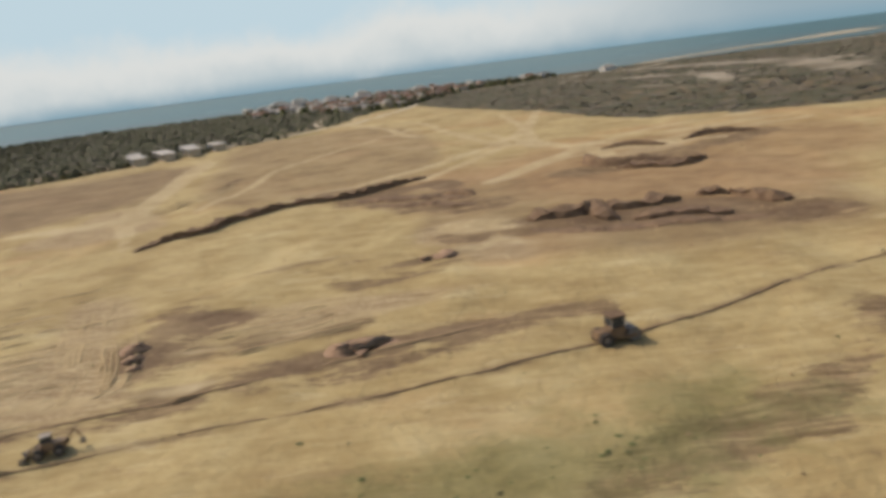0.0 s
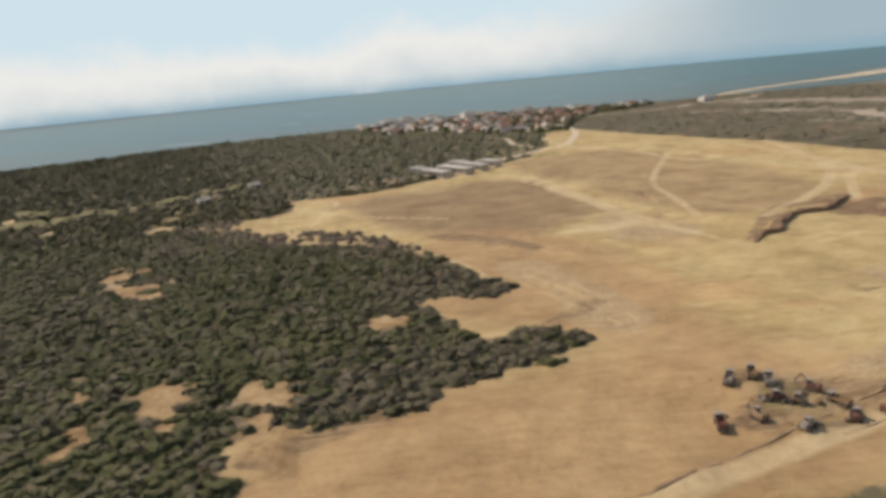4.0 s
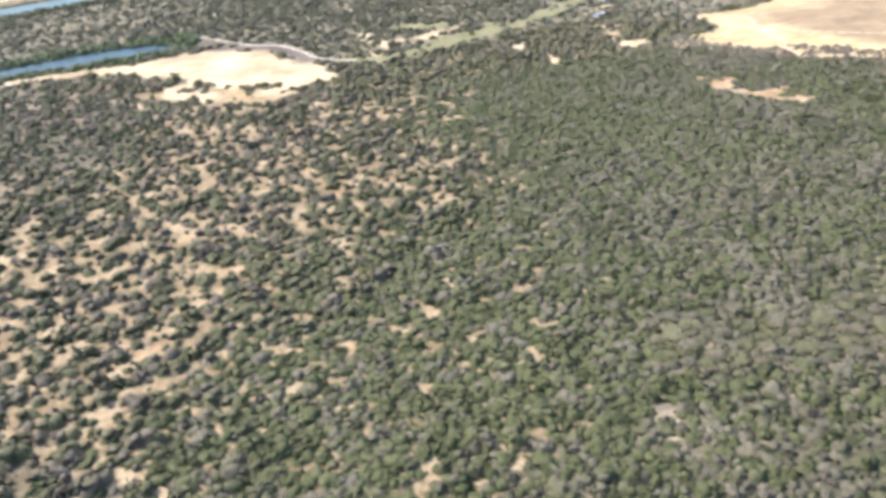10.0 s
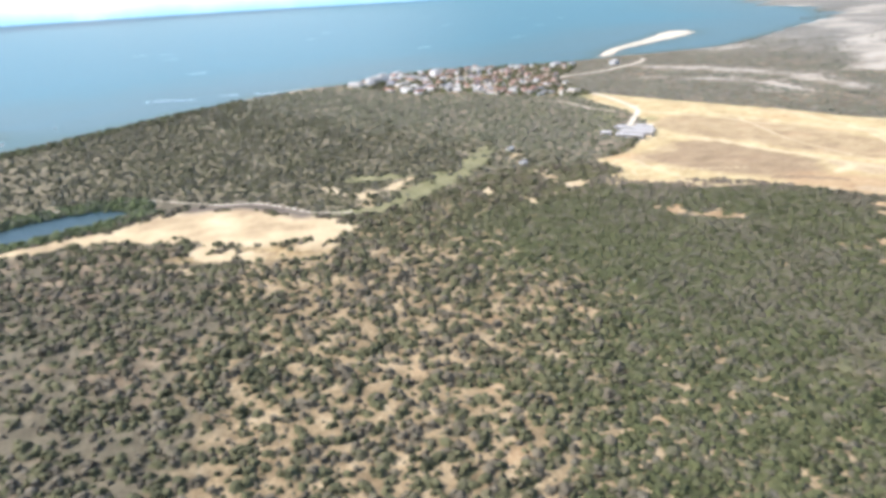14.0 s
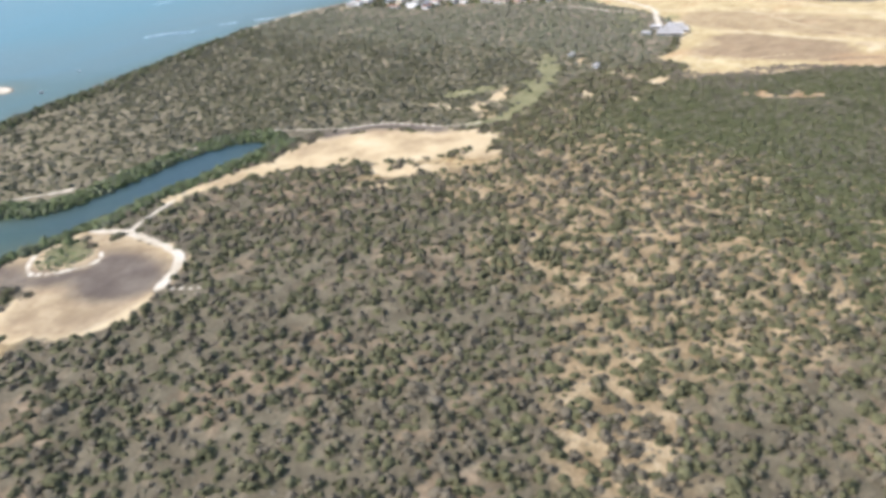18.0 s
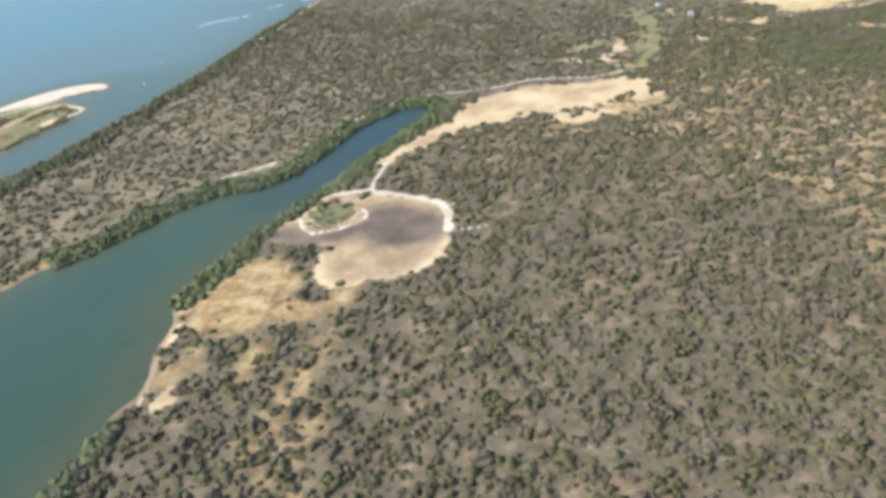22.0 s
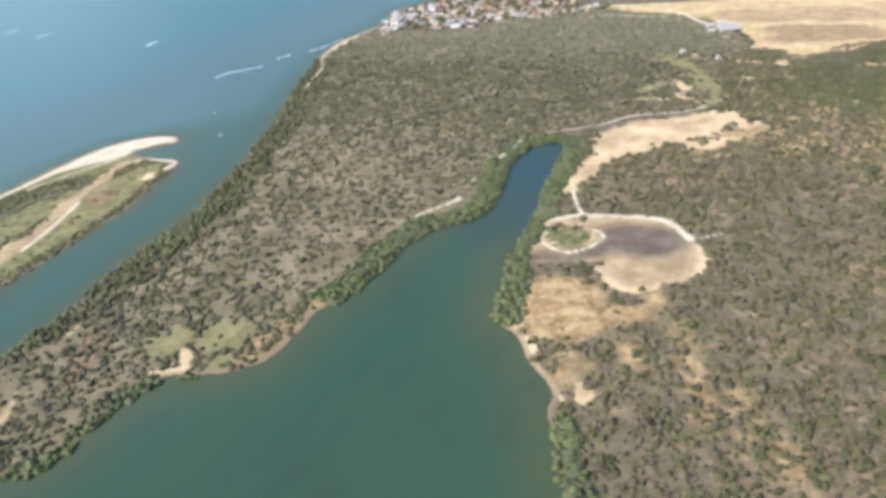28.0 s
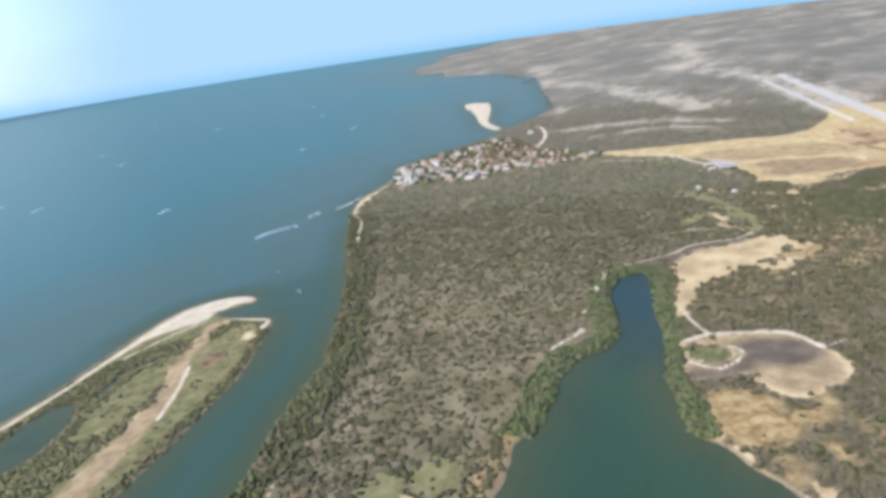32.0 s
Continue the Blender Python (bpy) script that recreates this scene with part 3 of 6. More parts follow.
sand = np.maximum.reduce([area(X, Y, FLATS), np.minimum(area(X, Y, POND), -tongue), blobs(X, Y, sand_patches), fspit_d, strip(X, Y, [(-560, 288), (-578, 270), (-597, 247)], 4), area(X, Y, TOWN) - 9] + [strip(X, Y, p, w) for p, w in MEADOW_STRIPS])
spit_sand = np.maximum.reduce([blobs(X, Y, [(-515, 700, 6, 3, 10), (-526, 662, 10, 5, 30)]) - 1.5, strip(X, Y, [(-520, 708), (-542, 697), (-579, 682)], 8), strip(X, Y, [(-575, 684), (-600, 666), (-618, 652), (-663, 632), (-694, 620)], 10), strip(X, Y, [(-640, 642), (-694, 622), (-740, 606)], 14), strip(X, Y, [(-697, 622), (-760, 600), (-860, 580), (-1000, 560)], 9)])
SPIT_BEACH = spline([(-690, 740), (-630, 747), (-573, 758), (-532, 766), (-496, 764), (-471, 750), (-456, 729), (-464, 709), (-478, 724), (-497, 727), (-517, 729), (-541, 744), (-568, 751), (-630, 743), (-690, 736)])
sand = np.maximum(sand, np.minimum(spit_sand, spit_d))
sand = sand + np.clip(1 - np.abs(sand) / 14, 0, 1) * 9 * ragged
roads = np.maximum.reduce([strip(X, Y, [(-491, 404), (-482, 401), (-469, 395), (-456, 390)], 2.6), strip(X, Y, [(-390, 408), (-373, 406)], 2.4), strip(X, Y, [(-429, 401), (-421, 399)], 2.0), strip(X, Y, [(-461, 395), (-453, 393)], 2.0), strip(X, Y, WEST_ROAD, 2.6), np.maximum(strip(X, Y, POND_RIM, 4.6), strip(X, Y, PALE_ARC, 2.4)), strip(X, Y, TOWN_ROAD, 5.0), strip(X, Y, TOWN_TRACK, 3.0), strip(X, Y, RUNWAY, 24, 40), strip(X, Y, TAXIWAY, 12, 40), strip(X, Y, [(-414, 328), (-433, 315), (-443, 306)], 2.4)])
streets = np.maximum.reduce([strip(X, Y, [(60, 590), (90, 640), (120, 700), (180, 760)], 4), strip(X, Y, [(0, 700), (60, 720), (150, 730), (230, 760)], 4), strip(X, Y, [(-30, 770), (40, 780), (120, 790)], 4), strip(X, Y, [(135, 655), (170, 668), (256, 685), (345, 725), (380, 775), (376, 820)], 6), strip(X, Y, [(-20, 833), (42, 861), (100, 852)], 4), fspit_d, strip(X, Y, [(560, 790), (470, 800), (380, 810)], 5), strip(X, Y, [(-442, 232), (-431, 223)], 2.2)])
beach = np.maximum.reduce([np.minimum(spit_d, area(X, Y, SPIT_BEACH)), np.minimum(spit_d, strip(X, Y, [(-499, 721), (-501, 690), (-498, 665), (-512, 658)], 5)), np.minimum(spit_d, strip(X, Y, [(-585, 668), (-605, 654), (-624, 642), (-650, 628)], 3.4)), np.minimum(spit_d, strip(X, Y, [(-590, 740), (-545, 733), (-510, 722)], 3)), np.minimum(land - 1, strip(X, Y, [(-46, 820), (-135, 808), (-190, 786), (-230, 749), (-262, 729), (-300, 706)], 3.2))])
white = np.maximum.reduce([roads, streets, beach])
pond_bed = np.maximum(np.minimum(area(X, Y, POND) - 3, -tongue), np.minimum(spit_d, np.maximum(strip(X, Y, [(-520, 708), (-542, 697), (-579, 682), (-600, 666), (-618, 652), (-663, 632), (-694, 620)], 14), strip(X, Y, [(-640, 642), (-694, 622), (-740, 606)], 20))))
mud = np.maximum.reduce([area(X, Y, MUD), strip(X, Y, MUD_TAIL, 9), strip(X, Y, FLAT_MUD, 9.0)])
grass = np.maximum.reduce([strip(X, Y, GREEN_STRIP, 13), blobs(X, Y, [(0, 61, 10, 5, 30), (-188, 308, 18, 9, 50), (-94, 380, 16, 7, 60), (-151, 340, 16, 7, 55), (78, 398, 11, 7, 30), (105, 540, 20, 10, 80), (-170, 318, 32, 11, 40), (-112, 362, 30, 11, 50), (-641, 416, 18, 15, 10), (-660, 438, 16, 12, 0), (-655, 400, 8, 6, 0), (115, 560, 26, 14, 80), (40, 420, 45, 14, 45), (158, 95, 20, 5, 15), (-190, 360, 25, 9, -20), (90, 74, 30, 8, 15), (62.5, 93, 3, 4, 20), (-474, 302, 13, 14, 0)]), np.where(spit_d > 0, spit_d - 2, -20)])
brown = np.maximum.reduce([area(X, Y, p) for p in BROWN]) + 6 * torn
far_fields = np.maximum.reduce([blobs(X, Y, [(560, 270, 300, 46, 19), (561, 760, 40, 16, 20), (545, 429, 34, 18, 30), (1430, 1400, 120, 30, 40), (1400, 1120, 120, 40, 30), (1800, 1930, 90, 20, 30), (1700, 700, 400, 40, 15)], 80), strip(X, Y, [(1080, 1028), (839, 748), (658, 586), (489, 465)], 62, 80), strip(X, Y, [(1251, 717), (1062, 549), (807, 354)], 60, 80), strip(X, Y, [(307, 672), (370, 538), (345, 401)], 26, 80), strip(X, Y, [(240, 600), (300, 500), (290, 410)], 10, 80)])
field = area(X, Y, FIELD)
rust = np.maximum(area(X, Y, spline([(-20, 62), (70, 62), (100, 90), (75, 120), (60, 190), (20, 215), (0, 150), (40, 120), (0, 100)])), area(X, Y, spline([(140, 205), (160, 196), (176, 170), (205, 162), (228, 185), (238, 222), (215, 238), (184, 236), (150, 222)])) + 4) + 12 * torn
tracks = np.maximum.reduce([strip(X, Y, p, w) for p, w in ((DIRT_ROAD, 3.8), ([(-562, 291), (-578, 271), (-590, 253), (-601, 238)], 2.6), ([(12, 336), (34, 341), (60, 321), (74, 221), (83, 197), (92, 177)], 2.4), ([(136, 359), (102, 278), (98, 240), (94, 209)], 1.4), ([(93, 493), (104, 415), (135, 385), (150, 324), (171, 254), (215, 220)], 2.0), ([(52, 329), (78, 212), (86, 192)], 2.0), ([(110, 200), (150, 240), (175, 290), (190, 370)], 2.5), ([(160, 200), (200, 250), (240, 262)], 3.0), ([(-45, 312), (-40, 290), (-10, 260), (20, 240)], 2.4), ([(-430, -10), (-520, 120), (-545, 200)], 0.8), ([(-668, 507), (-679, 499), (-690, 494)], 1.8), ([(-726, 472), (-736, 461), (-750, 449)], 2.2), ([(83, 203), (77, 221), (73, 246), (65, 288), (56, 324)], 2.2), ([(145, 215), (152, 228), (160, 243), (168, 256), (176, 266), (177, 311), (174, 370)], 2.0), ([(79, 434), (91, 430), (117, 387), (128, 352), (138, 322), (162, 298), (170, 272), (175, 255)], 2.0), ([(176, 262), (182, 240), (188, 222), (184, 203)], 2.8), ([(159, 198), (168, 209), (180, 220), (205, 230), (245, 240)], 1.8), ([(-28, 286), (-28, 254), (-32, 230), (-11, 217), (5, 205), (18, 185), (27, 166)], 2.4), ([(-40, 300), (-28, 304), (-26, 286), (-42, 278), (-47, 267)], 2.2), ([(-77, 253), (-59, 249), (-45, 249), (-30, 241)], 2.4))])
mauve = area(X, Y, spline([(46, 213), (52, 216), (56, 222), (67, 226), (73, 229), (69, 252), (63, 283), (57, 308), (37, 322), (27, 307), (11, 299), (-13, 302), (-10, 262), (6, 236), (26, 219)])) + 3 * torn
churn = np.maximum.reduce([area(X, Y, spline([(101, 143), (107, 145), (112, 138), (117, 127), (121, 119), (123, 110), (116, 107), (104, 106), (101, 116), (105, 128)])), area(X, Y, spline([(30, 176), (42, 172), (50, 150), (55, 132), (50, 122), (40, 130), (38, 150)])), area(X, Y, spline([(62, 190), (66, 205), (66, 220), (75, 222), (88, 206), (92, 196), (84, 186), (74, 184)])), blobs(X, Y, [(154, 158, 9, 9, 0), (158, 146, 6, 6, 0), (198, 214, 9, 8, 20), (128, 131, 10, 2, 15), (138, 128, 16, 3, 15), (80, 100, 20, 4, 15), (66, 94, 9, 7, 20)])]) + 2 * ragged
tracks = np.maximum(tracks, blobs(X, Y, [(156, 161, 8, 4, -20), (153, 147, 5, 2, 20), (160, 150, 5, 2, -40), (108, 118, 7, 1.2, 15), (112, 112, 8, 1.4, 10), (136, 124, 9, 0.8, 15), (62, 206, 16, 3, 10), (200, 224, 9, 4, 0), (130, 113, 8, 0.9, 14), (225, 245, 14, 3, 10), (150, 205, 4, 1.5, 40)]) + 1.2 * ragged)
tracks = tracks + 0.8 * ((Y > 190) & (X > 60))
dark = np.maximum.reduce([strip(X, Y, p, w) for p, w in (([(108, 104), (123, 109), (139, 113), (160, 121)], 1.6), ([(60, 84), (118, 101), (147, 107), (166, 113), (192, 125)], 1.0), ([(118, 121), (121, 118)], 4))] + [blobs(X, Y, [(139, 137, 3.5, 1.3, -30), (147, 139, 4.5, 1.0, 15), (121, 140, 4, 0.7, 15), (147, 162, 2, 1.2, 15), (121, 131, 4, 2.6, -20), (142, 116, 3.4, 2.0, 0), (147, 120, 4, 0.8, 10), (118, 124, 2.4, 4.5, 15), (133, 111, 5, 0.8, 10), (148, 113, 6, 1.0, 20), (123, 130, 6, 4.4, 15), (139, 203, 10, 4.5, 35), (150, 193, 7, 4, 20), (182, 158, 22, 5, -8), (170, 163, 6, 4, 0), (119, 122, 3.5, 4.5, 20), (142, 116, 4, 2.6, 0), (124, 131, 6, 2, 20), (141, 116, 9, 1.8, 14), (139, 139, 4, 1.2, -30), (148, 145, 7, 1.8, 20), (152, 118, 10, 1.5, 15), (182, 152, 16, 4, -20), (166, 160, 6, 3, 0), (198, 148, 8, 3, 0), (192, 199, 9, 2, -20), (130, 212, 12, 3, 20), (150, 205, 8, 4, -70), (-570, 658, 15, 11, 30), (130, 150, 8, 1.2, 15), (-690, 470, 30, 8, 40)])])
dense = np.where(Y < 50 + 0.45 * X, -20, np.maximum(area(X, Y, DENSE), area(X, Y, WOODS)))
turned = np.maximum.reduce([strip(X, Y, p, w) for p, w in (([(119, 121), (124, 121), (129, 123), (135, 124), (140, 125)], 3.2), ([(125, 112), (131, 113), (136, 113), (141, 115)], 3.6), ([(130, 110), (137, 111), (142, 111), (146, 112), (151, 114), (156, 117), (166, 121)], 4.6), ([(118, 135), (126, 130), (124, 126)], 5.0), ([(133, 197), (141, 190), (148, 183), (157, 177)], 13.0), ([(166, 154), (178, 150), (192, 150)], 9.0), ([(185, 197), (200, 196)], 6.0), ([(121, 119), (129, 120), (135, 122), (141, 122)], 4.0), ([(121, 115), (127, 113), (131, 115), (137, 115)], 3.0), ([(130, 109), (137, 110), (143, 112), (148, 114)], 3.6), ([(146, 115), (152, 118), (158, 119), (163, 122)], 3.4), ([(100, 104), (112, 105), (124, 107)], 2.6), ([(160, 92), (172, 97), (184, 106), (190, 114)], 5.0), ([(132, 146), (144, 150), (150, 147)], 2.4), ([(20, 122), (36, 130), (46, 140)], 5.0), ([(60, 100), (66, 92), (72, 88)], 5.0), ([(84, 214), (88, 232), (90, 258)], 4.0), ([(119, 121), (127, 122), (137, 124)], 3.4), ([(124, 108), (131, 111), (141, 115), (148, 117), (160, 120)], 5.0), ([(117, 133), (126, 129)], 5.0), ([(136, 141), (142, 137)], 3.0), ([(143, 139), (154, 143)], 3.4), ([(134, 123), (142, 124)], 2.4), ([(155, 155), (176, 156), (202, 148)], 13.0), ([(176, 198), (196, 205), (226, 226)], 12), ([(96, 178), (121, 211), (146, 221)], 6), ([(16, 216), (30, 206), (42, 190)], 9), ([(56, 88), (66, 96), (78, 90)], 9), ([(-10, 90), (6, 100)], 7))]) + 2 * ragged - 0.6
dry = np.clip(blobs(X, Y, [(14, 112, 40, 20, 20), (18, 160, 34, 26, 60), (-12, 68, 22, 14, 20), (-60, 238, 24, 12, 0), (-115, 58, 50, 24, 0), (12, 46, 40, 12, 22), (-70, 165, 24, 14, 30), (-64, 62, 40, 22, 0), (-88, 112, 36, 26, 20), (28, 120, 22, 12, 20), (24, 160, 24, 22, 40)]) / 70, -0.05, 0.18) * (1 + 0.8 * torn) - np.clip(blobs(X, Y, [(-205, 85, 60, 75, 0), (-165, 190, 45, 60, 20), (-35, 90, 26, 14, 30), (-100, 250, 70, 22, 10)]) / 100, 0, 0.14)
dry = dry + np.clip(blobs(X, Y, [(24, 116, 34, 16, 20), (24, 160, 26, 24, 60), (-30, 235, 50, 12, -40), (2, 205, 16, 20, 0), (20, 52, 40, 10, 22)]) / 24, 0, 0.45)
tan = blobs(X, Y, [(-215, 75, 60, 70, 0), (-190, 150, 40, 40, 0), (-290, 165, 45, 30, 20), (0, 40, 40, 12, 22), (-180, 205, 50, 30, 20), (-235, 160, 75, 38, 0), (-275, 90, 60, 45, 30), (-200, 120, 30, 30, 0)]) + 10 * torn
pale_scrub = area(X, Y, spline([(-260, 275), (-193, 285), (-145, 262), (-143, 205), (-181, 160), (-229, 138), (-267, 132), (-300, 169), (-310, 230)])) + 10 * torn
warm_band = area(X, Y, spline([(-262, 227), (-231, 217), (-213, 174), (-252, 124), (-302, 77), (-339, 54), (-370, 31), (-392, 50), (-371, 85), (-335, 112), (-315, 171)])) - 4 + 14 * torn
tan = np.maximum.reduce([tan, pale_scrub, warm_band])
lagoon_out = spline([(-800, 480), (-762, 470), (-766, 440), (-730, 418), (-640, 400), (-400, 420), (-320, 400), (-330, 350), (-500, 300), (-600, 230), (-800, 0), (-1200, -150), (-1400, 300), (-1000, 460)])
open_sea = np.clip(-area(X, Y, lagoon_out, 200), -100, 200)
channel = spline([(-1300, 470), (-760, 480), (-690, 520), (-500, 600), (-400, 650), (-430, 690), (-500, 650), (-700, 590), (-1300, 520)])
open_sea = np.minimum(open_sea, np.clip(-area(X, Y, channel, 200) - 10, 5, 200))
open_sea = np.where(spit_d > 0, -60, open_sea)

# height: flat land a little over the water, uneven by some decimetres, with beaches running down to it
rough_h = np.array([noise.fractal(Vector((x * 0.02, y * 0.02, 0)), 0.8, 2.0, 4) for x, y in zip(X, Y)])
up = np.clip(land, 0, 12) / 12
Z = np.where(land > 0, 0.06 + 0.5 * np.sqrt(np.clip(land / 6, 0, 1)) + 0.55 * up * (rough_h + 0.3), np.clip(land * 0.12, -3, 0) + 0.05)
hump = np.array([noise.fractal(Vector((x * 0.11, y * 0.07, 3)), 0.9, 2.0, 3) for x, y in zip(X, Y)])
Z += np.clip((field - 2) / 6, 0, 1) * np.clip(1 - far_in / 50, 0, 1) * 0.42 * hump
Z -= np.where((mud > -2) & (land > 3), 0.15, 0)


def sheet(name, X, Y, Z, keep, material, layers, label, category, coarse=1):
    ny, nx = len(gy), len(gx)
    i = np.arange(nx * ny).reshape(ny, nx)
    if coarse > 1:
        i = i[np.unique(np.r_[np.arange(0, ny, coarse), ny - 1])][:, np.unique(np.r_[np.arange(0, nx, coarse), nx - 1])]
    quads = np.stack([i[:-1, :-1], i[:-1, 1:], i[1:, 1:], i[1:, :-1]], -1).reshape(-1, 4)
    quads = quads[keep[quads].any(1)]
    used = np.unique(quads)
    back = np.zeros(nx * ny, int)
    back[used] = np.arange(len(used))
    me = bpy.data.meshes.new(name)
    me.from_pydata(np.stack([X, Y, Z], 1)[used].tolist(), [], back[quads].tolist())
    for key, v in layers.items():
        me.attributes.new(key, "FLOAT", "POINT").data.foreach_set("value", np.ascontiguousarray(v[used], np.float32))
    me.shade_smooth()
    me.materials.append(material)
    return tagged(new(name, me), label, category, kind="structure")


sheet("ground", X, Y, Z, land > -14, GROUND, {"z_field": field, "z_brown": brown, "z_orange": orange, "z_grass": grass, "z_sand": sand, "z_mud": mud, "z_bed": pond_bed, "z_white": white, "z_track": tracks, "z_dark": dark, "z_rust": rust, "z_mauve": mauve, "z_pen": area(X, Y, PENINSULA, 60) + 12 * torn, "z_churn": churn, "z_tan": tan, "z_turned": turned, "z_eroded": eroded, "z_farfield": far_fields, "z_dense": dense, "z_land": land, "z_far_haze": far_in}, "flat dry coastal plain of scrub floor, sand and straw-coloured field", "ground")
sheet("water", X, Y, X * 0, land < 12, WATER, {"z_depth": -land, "z_open": open_sea, "z_head": np.where(Y < 430, X + 470, -200)}, "calm teal lagoon water opening to a blue sea", "water", 2)


def make_backdrop():
    """Far haze, cloud bank and low sky all round, four and a half kilometres off."""
    m = Mat("far_sky")
    m.t.nodes.remove(m.b)
    em = m.t.nodes.new("ShaderNodeEmission")
    g = m.t.nodes.new("ShaderNodeNewGeometry")
    sep = m.t.nodes.new("ShaderNodeSeparateXYZ")
    m.t.links.new(g.outputs["Position"], sep.inputs[0])
    h = sep.outputs["Z"]
    cloud = m.noise(0.0016, 6, 0.6, (0, 1, 1))
    edge = m.calc("ADD", h, m.calc("MULTIPLY", m.calc("SUBTRACT", cloud, 0.5), 500))
    west = m.step(sep.outputs["X"], 2050, 300)
    col = m.mix(m.step(h, -25, 110), (0.24, 0.41, 0.51), m.mix(west, (0.35, 0.48, 0.55), (0.54, 0.65, 0.69)))
    col = m.mix(m.calc("MULTIPLY", m.step(edge, -20, 260), west), col, (0.78, 0.83, 0.82))
    col = m.mix(m.calc("MULTIPLY", m.step(edge, 240, 440), m.step(sep.outputs["X"], 2100, 400)), col, (0.58, 0.76, 0.85))
    m.put(em.inputs["Color"], col)
    em.inputs["Strength"].default_value = 1.0
    m.t.links.new(em.outputs[0], m.t.nodes["Material Output"].inputs["Surface"])
    n, r, c = 96, 4350, (-380, 150)
    ring = [(c[0] + r * math.cos(2 * math.pi * k / n), c[1] + r * math.sin(2 * math.pi * k / n)) for k in range(n)]
    vs = [(x, y, z) for z in (-30, 200, 500, 900, 1400) for x, y in ring]
    fs = [(l * n + k, l * n + (k + 1) % n, (l + 1) * n + (k + 1) % n, (l + 1) * n + k) for l in range(4) for k in range(n)]
    me = bpy.data.meshes.new("backdrop")
    me.from_pydata(vs, [], fs)
    me.materials.append(m.m)
    return tagged(new("backdrop", me), "pale sea haze and low white cloud bank far off", "sky", kind="structure")


make_backdrop()

# ---- plants ----
rng = np.random.default_rng(7)
ix = lambda v: np.clip(np.searchsorted(gx, v), 0, len(gx) - 1)
iy = lambda v: np.clip(np.searchsorted(gy, v), 0, len(gy) - 1)


def at(layer, x, y):
    """A layer of the plan at given places."""
    return layer.reshape(len(gy), len(gx))[iy(y), ix(x)]


def dome(rings, jitter, seed, loose=0):
    """A lumpy crown of unit radius, sitting on z = 0, with some loose tufts round it: vertices and triangles."""
    r = np.random.default_rng(seed)
    vs, fs = [(0.0, 0.0, 1.0)], []
    rows = [[0]]
    for n, rad, z in rings:
        off = r.uniform(0, 6.28)
        row = []
        for k in range(n):
            a, q = off + 6.283 * k / n, 1 + r.uniform(-jitter, jitter)
            row.append(len(vs))
            vs.append((rad * q * math.cos(a), rad * q * math.sin(a), z * (1 + r.uniform(-jitter, jitter) * 0.8)))
        rows.append(row)
    for up, low in zip(rows, rows[1:]):
        n, k = len(up), len(low)
        if n == 1:
            fs += [(up[0], low[i], low[(i + 1) % k]) for i in range(k)]
        else:
            for i in range(k):
                j0, j1 = round(i * n / k) % n, round((i + 1) * n / k) % n
                fs.append((up[j0], low[i], low[(i + 1) % k]))
                if j0 != j1:
                    fs.append((up[j0], low[(i + 1) % k], up[j1]))
    for _ in range(loose):
        d = r.normal(size=3)
        d[2] = abs(d[2]) * 0.9
        d /= np.linalg.norm(d)
        p = d * r.uniform(0.9, 1.15) * (1, 1, 0.9)
        u, v = r.normal(size=3) * 0.26, r.normal(size=3) * 0.26
        b = len(vs)
        vs += [tuple(p - u), tuple(p + u * 0.8 - v * 0.4), tuple(p + v)]
        fs.append((b, b + 1, b + 2))
    return np.array(vs), np.array(fs)


RICH = [dome([(5, 0.55, 0.92), (7, 0.98, 0.50), (6, 0.86, 0.0)], 0.46, s, 18) for s in range(14)]
LEAN = [dome([(5, 0.66, 0.82), (7, 1.0, 0.02)], 0.30, 40 + s, 5) for s in range(12)]
THIN = [dome([(6, 0.85, 0.55), (6, 0.9, 0.0)], 0.30, 80 + s, 3) for s in range(12)]
TINY = [dome([(3, 0.55, 0.85), (5, 1.0, 0.0)], 0.30, 120 + s, 2) for s in range(12)]


def clump(seed):
    """Two or three crowns grown together, of unit radius in all."""
    r = np.random.default_rng(seed)
    V, F, n = [], [], 0
    for k in range(r.integers(2, 5)):
        vs, fs = dome([(5, 0.64, 0.84), (7, 1.0, 0.02)], 0.34, seed * 7 + k, 14)
        q, a, d = r.uniform(0.42, 0.68), r.uniform(0, 6.28), 0.0 if k == 0 else r.uniform(0.35, 0.62)
        V.append(vs * q + (d * math.cos(a), d * math.sin(a), 0))
        F.append(fs + n)
        n += len(vs)
    return np.concatenate(V), np.concatenate(F)


CLUMPS = [clump(200 + s) for s in range(16)]


